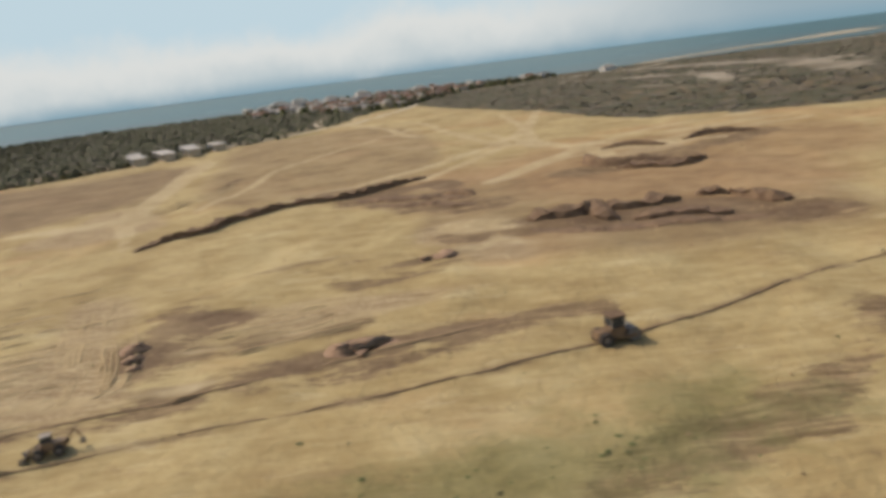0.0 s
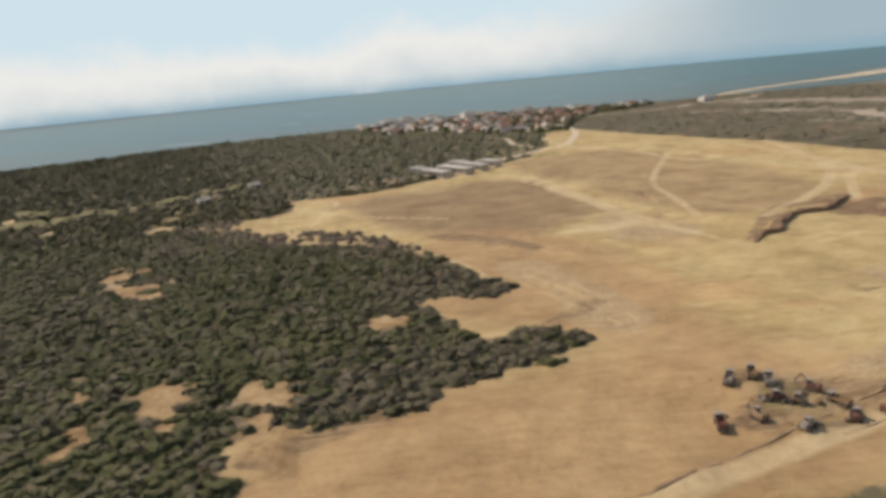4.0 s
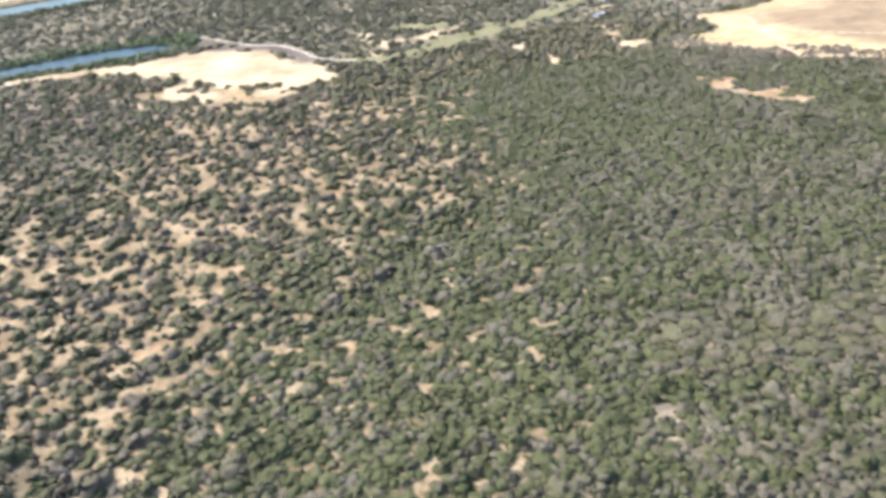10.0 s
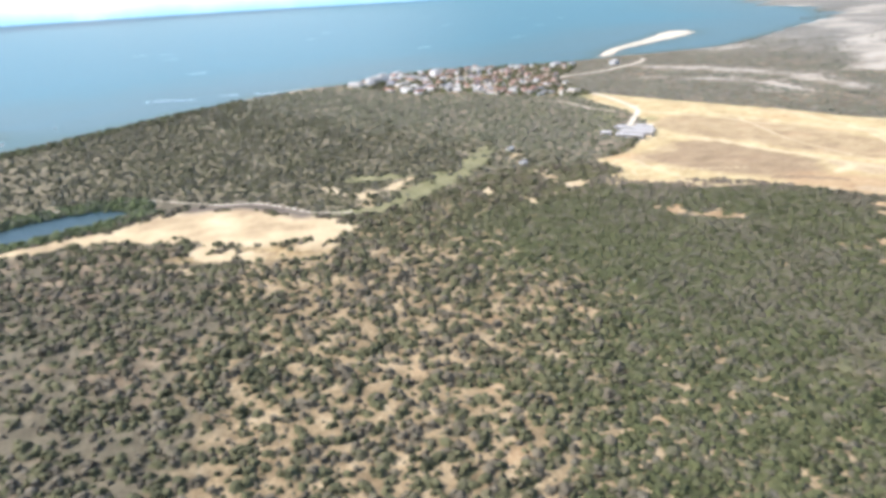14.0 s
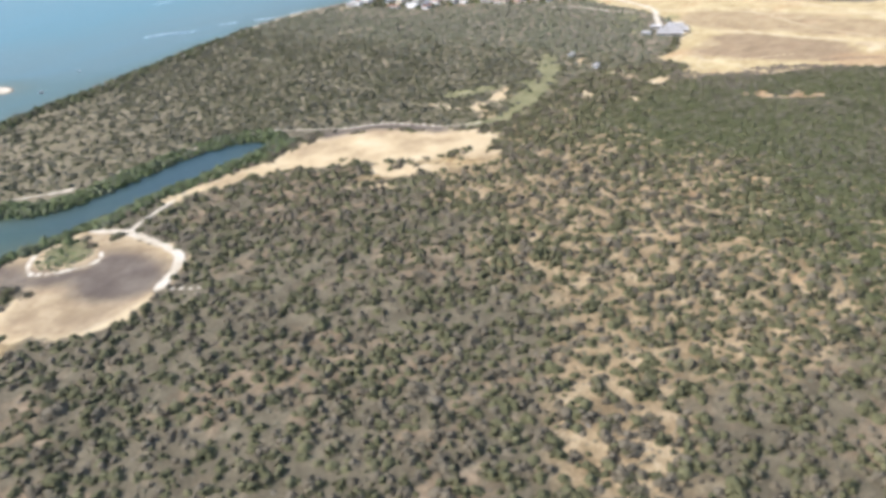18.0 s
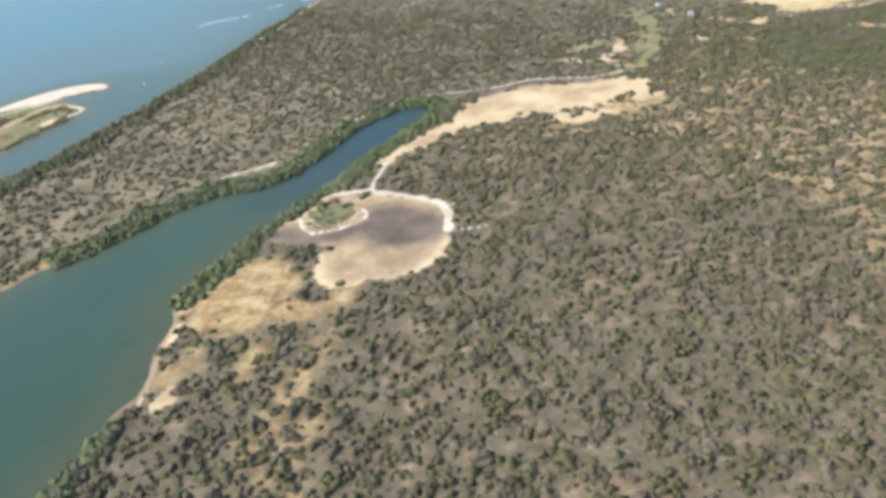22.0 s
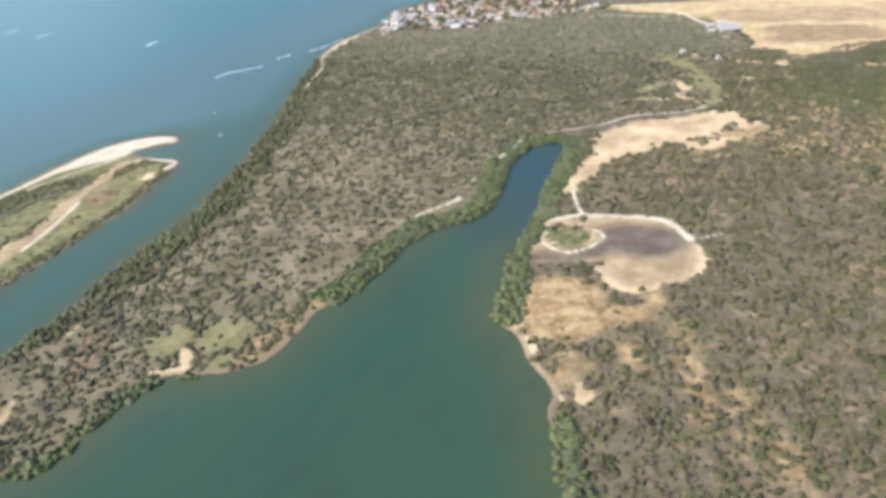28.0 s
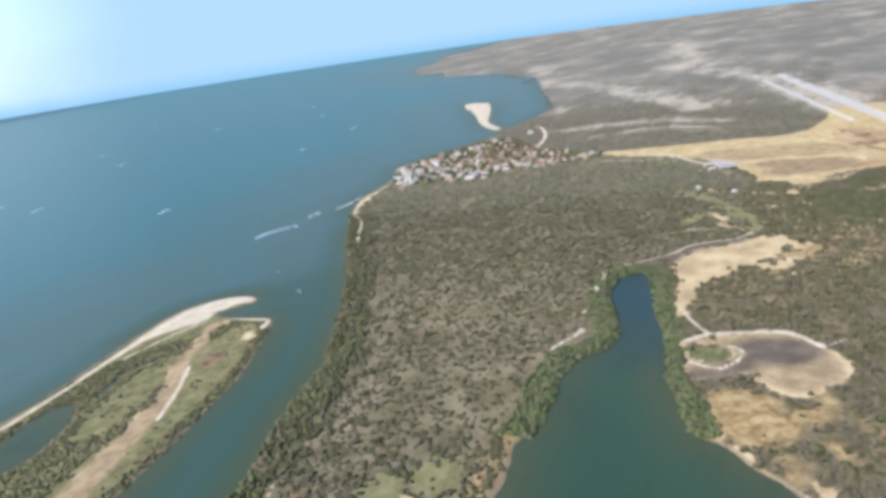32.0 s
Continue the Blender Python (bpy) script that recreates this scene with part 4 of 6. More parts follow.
def thicket(name, protos, x, y, z, rad, tall, material, label, category, smooth=True):
    """Many bushes as one object."""
    pick = rng.integers(0, len(protos), len(x))
    V, F, T, base = [], [], [], 0
    for k, (vs, fs) in enumerate(protos):
        s = np.where(pick == k)[0]
        if not len(s):
            continue
        a = rng.uniform(0, 6.283, len(s))
        sq = rng.uniform(0.8, 1.2, len(s))
        c, sn = np.cos(a)[:, None], np.sin(a)[:, None]
        px = vs[None, :, 0] * sq[:, None]
        py = vs[None, :, 1] / sq[:, None]
        w = np.stack([(px * c - py * sn) * rad[s, None] + x[s, None], (px * sn + py * c) * rad[s, None] + y[s, None], vs[None, :, 2] * (rad * tall)[s, None] + z[s, None] - 0.05], -1)
        n = len(vs)
        V.append(w.reshape(-1, 3))
        F.append((fs[None] + base + n * np.arange(len(s))[:, None, None]).reshape(-1, 3))
        T.append(np.repeat(np.clip(rng.normal(0.5, 0.22, len(s)), 0, 1), n) + rng.normal(0, 0.05, n * len(s)))
        base += n * len(s)
    V, F, T = np.concatenate(V), np.concatenate(F), np.concatenate(T)
    me = bpy.data.meshes.new(name)
    me.vertices.add(len(V))
    me.vertices.foreach_set("co", V.astype(np.float32).ravel())
    me.loops.add(3 * len(F))
    me.loops.foreach_set("vertex_index", F.astype(np.int32).ravel())
    me.polygons.add(len(F))
    me.polygons.foreach_set("loop_start", np.arange(0, 3 * len(F), 3, dtype=np.int32))
    me.update(calc_edges=True)
    if smooth:
        me.shade_smooth()
    me.attributes.new("tint", "FLOAT", "POINT").data.foreach_set("value", T.astype(np.float32))
    me.attributes.new("dry", "FLOAT", "POINT").data.foreach_set("value", at(dry, V[:, 0], V[:, 1]).astype(np.float32))
    me.materials.append(material)
    return tagged(new(name, me), label, category, kind="stuff")


def scatter(x0, x1, y0, y1, cell, density):
    """Places on a shaken grid, thinned by a density between 0 and 1."""
    nx, ny = int((x1 - x0) / cell), int((y1 - y0) / cell)
    u, v = np.meshgrid(np.arange(nx), np.arange(ny))
    x = x0 + (u.ravel() + rng.uniform(0, 1, nx * ny)) * cell
    y = y0 + (v.ravel() + rng.uniform(0, 1, nx * ny)) * cell
    k = rng.uniform(0, 1, len(x)) < density(x, y)
    return x[k], y[k]


town_d = area(X, Y, TOWN)
groups = np.array([noise.fractal(Vector((x * 0.115, y * 0.115, 7)), 0.9, 2.0, 3) for x, y in zip(X, Y)])
bare = np.maximum.reduce([sand - 0.8 - 9 * np.clip(groups, 0, 1), np.where(tongue > 0, 9, -9), orange - 0.4, white + 2.2, field - 0.8, mud, tracks + 0.5, np.where(land < 2.0, 9, -9)])
patchy = np.array([noise.fractal(Vector((x * 0.013, y * 0.013, 5)), 0.8, 2.0, 4) for x, y in zip(X, Y)])


def free(x, y, edge=0.0):
    return (at(bare, x, y) < -edge + rng.normal(0, 0.8, len(x))) & (at(land, x, y) > 2)


def dens_dense(x, y):
    open_soil = np.clip((-150 - x + 30 * at(patchy, x, y)) / 95, 0, 0.46) * np.where(y < 125, 0.45, 1)
    return free(x, y) * (at(area_dense, x, y) > 0 + 24 * at(patchy, x, y) * (x < -120) + rng.normal(0, 9, len(x)) * (x < -120)) * np.clip(0.92 - open_soil + (0.12 * at(patchy, x, y) + 0.55 * at(groups, x, y) * np.clip((-130 - x) / 40, 0, 1)), 0.08, 1) * np.where(y < 48 + 0.45 * x, 0.09, 1) * np.where((x > 0) & (y < 72) & (y > 48 + 0.45 * x), 0, 1) * np.where(at(grass, x, y) > 0, 0.25, 1)


area_dense = area(X, Y, DENSE)
area_woods = area(X, Y, WOODS)
area_pen = np.minimum(area(X, Y, PENINSULA, 60), land)


def dens_open(x, y):
    d = 0.72 + 0.26 * at(patchy, x, y) + np.clip((x + 330) / 260, -0.1, 0.3) + np.where(at(tan, x, y) > 0, 0.12, 0)
    d = d + 0.75 * at(groups, x, y) * (x > -360) - 0.22 * np.clip(at(pale_scrub, x, y) / 12, 0, 1)
    return free(x, y) * (at(area_dense, x, y) < 10 + rng.normal(0, 9, len(x))) * (at(area_pen, x, y) < 0) * (at(area_woods, x, y) < 0) * (at(field, x, y) < -1) * np.where((y < 48 + 0.45 * x) & (x > -70), 0.15, 1) * np.clip(d, 0.12, 0.95) * np.where(at(grass, x, y) > 2, 0.3, 1) * np.where(at(eroded, x, y) > -1, np.where(y > 225, 0.07, 0.6), 1) * np.where((x > -340) & (y < 230), 0.9, 1)


def dens_pen(x, y):
    d = 0.50 + 0.28 * at(patchy, x, y) + 0.25 * at(groups, x, y) + np.clip((x + 400) / 420, -0.1, 0.2) + np.clip(0.6 - at(land, x, y) / 22, 0, 0.6) + np.clip((-560 - x) / 300, 0, 0.25)
    return free(x, y) * (at(area_pen, x, y) > 0) * (at(area_woods, x, y) < 4 + rng.normal(0, 30, len(x))) * np.clip(d + 0.07, 0.15, 0.97) * np.where(at(grass, x, y) > 2, 0.08, 1)


def hz(x, y):
    return at(Z, x, y)


# dense scrub beside the airfield; the nearest bushes are things of their own
x, y = scatter(-285, 46, -40, 285, 2.0, dens_dense)
rad = 0.9 + 2.2 * rng.beta(1.5, 2.4, len(x))
own = np.where((x < 5) & (x > -150) & (y < 62 - 0.06 * (x + 70)) & (y > 40))[0]
own = own[:: max(1, len(own) // 240)][:250]
mask = np.ones(len(x), bool)
mask[own] = False
near_x, near_y, near_r = x[own], y[own], rad[own]
big = rad > 1.7
for protos, k in ((CLUMPS, mask & big), (RICH, mask & ~big)):
    thicket("scrub_thicket", protos, x[k], y[k], hz(x[k], y[k]), rad[k] * np.where(big[k], 1.2, 1), rng.uniform(0.36, 0.62, k.sum()), LEAF_DENSE, "dense dark green and grey-brown thorn scrub covering the plain", "scrub")

x, y = scatter(-285, 46, 10, 285, 2.1, lambda x, y: dens_dense(x, y) * 0.75)
thicket("understory", TINY, x, y, hz(x, y), rng.uniform(0.8, 1.4, len(x)), rng.uniform(0.45, 0.7, len(x)), LEAF_DENSE, "low grey-green undergrowth filling the scrub", "shrub")

x, y = scatter(-700, 20, -60, 370, 2.9, dens_open)
rad = (0.65 + 3.1 * rng.beta(1.15, 3.3, len(x))) * np.where((x > -340) & (y < 150 + 20 * at(patchy, x, y)), 1.1, 1.16)
big = rad > 2.0
for protos, k in ((CLUMPS, big), (LEAN, ~big)):
    thicket("open_scrub", protos, x[k], y[k], hz(x[k], y[k]), rad[k] * np.where(big[k], 1.2, 1.08), rng.uniform(0.65, 1.0, k.sum()), LEAF_OPEN, "open dry scrub of low olive bushes on grey-brown soil", "scrub")
x, y = scatter(-700, 20, -60, 370, 3.0, lambda x, y: dens_open(x, y) * 0.5)
thicket("low_shrubs", TINY, x, y, hz(x, y), rng.uniform(0.35, 0.9, len(x)), rng.uniform(0.6, 1.0, len(x)), LEAF_WOOD, "small dry shrubs and weeds between the bushes", "shrub")

x, y = scatter(-780, -40, 290, 830, 3.1, dens_pen)
rad = 0.9 + 2.3 * rng.beta(1.5, 2.8, len(x))
big = rad > 2.1
for protos, k in ((CLUMPS, big), (LEAN, ~big)):
    thicket("peninsula_scrub", protos, x[k], y[k], hz(x[k], y[k]), rad[k] * np.where(big[k], 1.2, 1), rng.uniform(0.6, 0.95, k.sum()), LEAF_PEN, "olive-brown thorn bushes spread over a sandy peninsula", "scrub")
x, y = scatter(-780, -40, 290, 830, 4.5, lambda x, y: dens_pen(x, y) * 0.4)
thicket("low_shrubs", TINY, x, y, hz(x, y), rng.uniform(0.4, 0.9, len(x)), rng.uniform(0.6, 1.0, len(x)), LEAF_WOOD, "small dry shrubs and weeds between the bushes", "shrub")

x, y = scatter(-270, 110, 300, 830, 3.0, lambda x, y: free(x, y) * (at(area_woods, x, y) > 4 + rng.normal(0, 30, len(x))) * np.clip(0.64 + 0.3 * at(patchy, x, y) + 0.25 * at(groups, x, y), 0.2, 0.9))
rad = rng.uniform(1.3, 2.5, len(x))
thicket("dry_woods", TINY, x, y, hz(x, y), rad, rng.uniform(0.55, 0.95, len(x)), LEAF_FAR, "closed dark dry woods between the airfield and the town", "woods")

x, y = scatter(100, 1500, 250, 1500, 5.0, lambda x, y: free(x, y, 1) * (at(field, x, y) < -2) * (at(town_d, x, y) < 0) * (at(far_fields, x, y) < 0) * np.clip(0.85 + 0.5 * at(patchy, x, y) - np.clip((np.hypot(x - 200, y - 330) - 250) / 700, 0, 0.9), 0, 0.95))
rad = rng.uniform(2.2, 4.0, len(x))
thicket("far_woods", TINY, x, y, hz(x, y), rad, rng.uniform(0.09, 0.18, len(x)), LEAF_WOOD, "dull olive scrub woods beyond the airfield", "woods")

spit_mid = np.maximum(area(X, Y, spline([(-640, 757), (-577, 736), (-549, 722), (-558, 704), (-590, 704), (-628, 708), (-665, 728)])), area(X, Y, spline([(-800, 650), (-704, 676), (-675, 658), (-634, 663), (-606, 672), (-632, 654), (-668, 640), (-705, 636), (-800, 612), (-1000, 590), (-1000, 640)])))
# mangroves: a fringe along the lagoon and the channel


def dens_fringe(x, y):
    """Broad along the head of the lagoon and its south bank, thin at the peninsula's point, none on the beaches."""
    l = at(land, x, y) - 4 * at(patchy, x, y)
    north = (y > 366) & (x > -596) & (x < -325)
    wide = np.where(north, np.where(x > -480, 15, 18), np.where((x > -566) & (y > 283) & (y < 372), 12, np.where((x < -672) & (y > 395) & (y < 520), 7, np.where((x < -610) & (y < 235), 9, -9))))
    return (at(land, x, y) > -1.5) * (l < wide) * (at(sand, x, y) < 0.5) * (at(white, x, y) < 0) * (at(spit_d, x, y) < -5) * np.where(x < -672, 0.6, 0.9)


x, y = scatter(-780, -325, 190, 560, 2.2, dens_fringe)
rad = rng.uniform(1.2, 2.2, len(x))
thicket("mangrove_fringe", RICH, x, y, np.maximum(hz(x, y), 0), rad, rng.uniform(0.8, 1.2, len(x)), LEAF_MANG, "bright green mangrove fringe along the lagoon shore", "mangrove")
x, y = scatter(-1000, -470, 560, 800, 2.8, lambda x, y: (at(spit_d, x, y) > 0) * (at(land, x, y) > -1) * (at(sand, x, y) < -1) * (at(white, x, y) < -1) * np.where((at(spit_mid, x, y) > 0) | ((at(land, x, y) < 11) & (y < 690)) | (at(spit_lake, x, y) > -9), 0.97, 0.07) * (y < 760))
rad = rng.uniform(1.1, 2.0, len(x))
x2, y2 = scatter(-495, -455, 280, 325, 1.9, lambda x, y: (at(tongue, x, y) > 1 + rng.normal(0, 0.9, len(x))) * 0.6)
thicket("mangrove_islet", RICH, x2, y2, hz(x2, y2), rng.uniform(0.6, 1.1, len(x2)), rng.uniform(0.35, 0.6, len(x2)), LEAF_MANG, "low green mangroves on a tongue of land in the dry pond", "mangrove")
thicket("spit_mangroves", THIN, x, y, np.maximum(hz(x, y), 0), rad, rng.uniform(0.4, 0.7, len(x)), LEAF_DENSE, "low dull green mangroves on a sandy spit", "mangrove")
x, y = scatter(-720, -200, 500, 790, 3.0, lambda x, y: (at(land, x, y) > -1.5) * (at(land, x, y) < 25 + 14 * at(patchy, x, y) + rng.normal(0, 3, len(x))) * (at(spit_d, x, y) < -5) * (at(sand, x, y) < 0) * (at(white, x, y) < -0.5) * 0.7)
thicket("shore_trees", LEAN, x, y, np.maximum(hz(x, y), 0), rng.uniform(1.3, 2.7, len(x)), rng.uniform(0.8, 1.3, len(x)), LEAF_DENSE, "dark green trees along the channel shore", "trees")

# weeds and clods on the field
x, y = scatter(40, 240, 70, 240, 1.1, lambda x, y: (at(field, x, y) > 0.5) * np.clip(at(grass, x, y) / 7 + 0.02 + 0.12 * at(patchy, x, y), 0.012, 0.6))
thicket("field_weeds", TINY, x, y, hz(x, y), rng.uniform(0.07, 0.24, len(x)), rng.uniform(0.4, 0.8, len(x)), LEAF_MANG, "sparse dry olive weeds on the straw-coloured field", "weeds")
x, y = scatter(-60, 240, 60, 330, 1.2, lambda x, y: (at(field, x, y) > 0.5) * np.clip(0.16 + at(turned, x, y) / 10, 0.02, 0.75))
thicket("soil_clods", TINY, x, y, hz(x, y), 0.06 + 0.32 * rng.beta(1.1, 5, len(x)), rng.uniform(0.5, 0.9, len(x)), SOIL_LIGHT, "loose brown clods of turned soil on the field", "clods")

# thinner scrub beyond, behind the walk
x, y = scatter(-960, 120, -330, 130, 5.5, lambda x, y: (at(land, x, y) > 3) * ((y < -58 + 8 * at(patchy, x, y)) | (x < -698)) * np.clip(0.75 + 0.4 * at(patchy, x, y) - np.clip((-120 - y) / 260, 0, 0.5), 0, 1))
thicket("far_scrub", TINY, x, y, hz(x, y), rng.uniform(1.2, 2.4, len(x)), rng.uniform(0.5, 0.8, len(x)), LEAF_OPEN, "thin dry scrub spreading inland", "scrub")

brown_corner = np.maximum(area(X, Y, spline([(-49, 305), (-47, 283), (-60, 276), (-57, 252), (-40, 240), (-46, 228), (-71, 223), (-81, 255), (-74, 279)])), area(X, Y, spline([(-79, 267), (-58, 258), (-44, 247), (-27, 245), (-8, 229), (4, 214), (12, 198), (8, 190), (-3, 200), (-23, 214), (-45, 226), (-66, 240)])))
x, y = scatter(-90, 15, 188, 315, 1.6, lambda x, y: (at(brown_corner, x, y) > rng.normal(0, 1.5, len(x))) * (at(tracks, x, y) < -0.4) * np.clip(0.7 + 0.5 * at(ragged, x, y), 0, 1))
thicket("dry_shrubs", TINY, x, y, hz(x, y), rng.uniform(0.7, 1.7, len(x)), rng.uniform(0.5, 0.9, len(x)), LEAF_RUST, "low purple-brown leafless scrub at the corner of the field", "shrub")
x, y = scatter(-120, 60, -10, 62, 1.5, lambda x, y: (at(tracks, x, y) < -0.6) * (y < 52 + 0.45 * x) * np.clip(0.42 + 0.9 * at(patchy, x * 3 + 400, y * 3 + 60), 0.05, 0.9))
thicket("dry_shrubs", TINY, x, y, hz(x, y), rng.uniform(0.4, 1.1, len(x)), rng.uniform(0.3, 0.7, len(x)), LEAF_RUST, "low brown leafless shrubs beside the dirt road", "shrub")


# ---- helpers for things ----
def part(name, bm, material, parent, label=""):
    me = bpy.data.meshes.new(name)
    bm.to_mesh(me)
    bm.free()
    me.materials.append(material)
    ob = new(name, me)
    ob.parent = parent
    return tagged(ob, label)


def root(name, label, category, group="", x=0.0, y=0.0, z=0.0, turn=0.0):
    ob = new(name)
    ob.empty_display_size = 0.2
    ob.matrix_basis = pose(x, y, z, 0, 0, turn)
    return tagged(ob, label, category, group)


def lift(x, y):
    return float(at(Z, np.array([x]), np.array([y]))[0])


def box(bm, cx, cy, cz, sx, sy, sz, bevel=0.0, taper=1.0, turn=None):
    """A box centred at cx, cy with its underside at cz; taper narrows its top."""
    r = bmesh.ops.create_cube(bm, size=1)
    vs = r["verts"]
    for v in vs:
        k = taper if v.co.z > 0 else 1.0
        v.co = Vector((v.co.x * sx * k, v.co.y * sy * k, (v.co.z + 0.5) * sz))
    if bevel:
        es = list({e for v in vs for e in v.link_edges})
        g = bmesh.ops.bevel(bm, geom=es, offset=bevel, segments=1, affect="EDGES")
        vs = [v for v in g["verts"]]
        vs = list({v for f in g["faces"] for v in f.verts} | {v for v in vs})
    if turn:
        bmesh.ops.rotate(bm, verts=vs, cent=(0, 0, 0), matrix=Matrix.Rotation(radians(turn[1]), 3, turn[0]))
    for v in vs:
        v.co += Vector((cx, cy, cz))
    return bm


def tube(bm, a, b, r0, r1, n=8):
    a, b = Vector(a), Vector(b)
    g = bmesh.ops.create_cone(bm, cap_ends=True, segments=n, radius1=r0, radius2=r1, depth=(b - a).length)
    m = Matrix.Translation((a + b) / 2) @ (b - a).to_track_quat("Z", "Y").to_matrix().to_4x4()
    bmesh.ops.transform(bm, verts=g["verts"], matrix=m)
    return bm


def B():
    return bmesh.new()


def crown_mesh(name, seed, lumps, rad, tall, material):
    """A crown of several lumpy clumps with loose tufts."""
    r = np.random.default_rng(seed)
    V, F, T, n = [], [], [], 0
    for k in range(lumps):
        vs, fs = dome([(6, 0.5, 0.93), (9, 0.86, 0.66), (10, 1.0, 0.30), (8, 0.72, -0.05)], 0.34, seed * 31 + k, 44)
        q = rad * (0.62 if k else 0.8) * r.uniform(0.85, 1.15)
        a, d = r.uniform(0, 6.28), 0 if k == 0 else rad * r.uniform(0.35, 0.6)
        V.append(vs * (q, q, q * tall) + (d * math.cos(a), d * math.sin(a), 0.22 * rad))
        F.append(fs + n)
        T.append(np.full(len(vs), r.uniform(0.25, 0.75)) + r.normal(0, 0.06, len(vs)))
        n += len(vs)
    V, F, T = np.concatenate(V), np.concatenate(F), np.concatenate(T)
    me = bpy.data.meshes.new(name)
    me.from_pydata(V.tolist(), [], F.tolist())
    me.attributes.new("dry", "FLOAT", "POINT")
    me.attributes.new("tint", "FLOAT", "POINT").data.foreach_set("value", T.astype(np.float32))
    me.materials.append(material)
    return me


def bush(seed, material, rad, tall, stems=4):
    """A bush of unit size: branching stems under a clumped crown."""
    r = random.Random(seed)
    ob = root("bush", "", "bush")
    c = new("crown", crown_mesh("crown", seed, 3, rad, tall, material))
    c.parent = ob
    bm = B()
    for k in range(stems):
        a = 6.28 * k / stems + r.uniform(-0.4, 0.4)
        mid = (0.22 * math.cos(a), 0.22 * math.sin(a), 0.4)
        tube(bm, (0.04 * math.cos(a), 0.04 * math.sin(a), -0.1), mid, 0.06, 0.045, 5)
        tube(bm, mid, (0.55 * math.cos(a + 0.3), 0.55 * math.sin(a + 0.3), 0.85), 0.045, 0.02, 5)
    part("trunk", bm, BARK, ob, "thin grey branching stems")
    return ob


# ---- nearest bushes of the dense scrub, each a thing ----
kinds = []
for k, (mat, text) in enumerate(((LEAF_DENSE, "dense olive green thorn bush in the scrub"), (LEAF_DENSE, "grey-green rounded thorn bush in the scrub"), (LEAF_OPEN, "half-dry brown bush in the scrub"), (LEAF_OPEN, "olive leafy bush in the scrub"), (LEAF_OPEN, "dark olive bush on sandy soil"))):
    b = bush(k + 3, mat, 1.0, 0.95)
    tagged(b, text, "bush", "bushes at the scrub's edge")
    kinds.append(b)
for k, (bx, by, br) in enumerate(zip(near_x, near_y, near_r)):
    src = kinds[[0, 1, 0, 2, 4, 1, 3][k % 7]]
    m = pose(bx, by, lift(bx, by) - 0.05, 0, 0, (k * 73) % 360) @ Matrix.Diagonal((br * 1.05, br * (0.8 + 0.06 * (k % 7)), br * 0.58, 1))
    if k < len(kinds):
        src = kinds[k]
        src.matrix_basis = m
    else:
        c = copy_thing(src, Matrix.Identity(4))
        c.matrix_basis = m

# ---- bleached dead shrubs ----
PALE_WOOD = plain("bleached_wood", (0.60, 0.53, 0.42), (0.44, 0.38, 0.29), 3.0)


def dead_shrub(x, y, size, seed):
    r = random.Random(seed)
    ob = root("dead_shrub", "small bleached leafless shrub standing in the scrub", "shrub", "bleached shrubs", x, y, lift(x, y) - 0.05, seed * 53 % 360)
    for k in range(7):
        bm = B()
        a = 6.28 * k / 7 + r.uniform(-0.4, 0.4)
        mid = Vector((0.35 * math.cos(a), 0.35 * math.sin(a), 0.8)) * size
        tube(bm, (0, 0, 0), mid, 0.16 * size, 0.12 * size, 5)
        for j in range(3):
            tube(bm, mid, mid + Vector((r.uniform(-0.5, 0.5), r.uniform(-0.5, 0.5), r.uniform(0.2, 0.7))) * size, 0.11 * size, 0.05 * size, 4)
        part("branch", bm, PALE_WOOD, ob)


for k, (x, y) in enumerate(((-156, 139), (-224, 94), (-191, 98))):
    dead_shrub(x, y, 0.8, k)

# ---- mangrove trees that stand out along the shore ----
def mangrove(seed):
    ob = root("mangrove_tree", "bright green rounded mangrove tree at the water's edge", "mangrove", "mangroves along the lagoon")
    c = new("crown", crown_mesh("crown", seed, 5, 1.0, 0.85, LEAF_MANG))
    c.parent = ob
    bm = B()
    r = random.Random(seed)
    tube(bm, (0, 0, 0.15), (0.05, 0, 0.9), 0.07, 0.04, 6)
    for k in range(6):
        a = 6.28 * k / 6 + r.uniform(-0.3, 0.3)
        tube(bm, (0.3 * math.cos(a), 0.3 * math.sin(a), -0.12), (0, 0, 0.32), 0.02, 0.03, 5)
        tube(bm, (0, 0, 0.5), (0.5 * math.cos(a + 0.5), 0.5 * math.sin(a + 0.5), 0.85), 0.03, 0.015, 5)
    part("trunk", bm, BARK, ob, "grey trunk on stilt roots")
    return ob


shore = [mangrove(50 + k) for k in range(5)]
spots = []
for line, side, every in ((spline(LAGOON_NORTH[11:], False, 8), 1, 7.0), (spline(LAGOON_EAST[:13], False, 8), 1, 7.0), (spline(LAGOON_EAST[17:22], False, 8), 1, 7.0)):
    run = 0.0
    for a, b in zip(line, line[1:]):
        run += np.linalg.norm(b - a)
        if run > every:
            run = 0.0
            n = np.array([-(b - a)[1], (b - a)[0]]) / (np.linalg.norm(b - a) + 1e-9)
            for s in (1, -1):
                p = b + n * s * rng.uniform(2.5, 6.0)
                if lift(*p) > 0.15 and at(tracks, p[:1], p[1:])[0] < -12:
                    spots.append((p[0], p[1], rng.uniform(2.2, 3.9)))
                    break
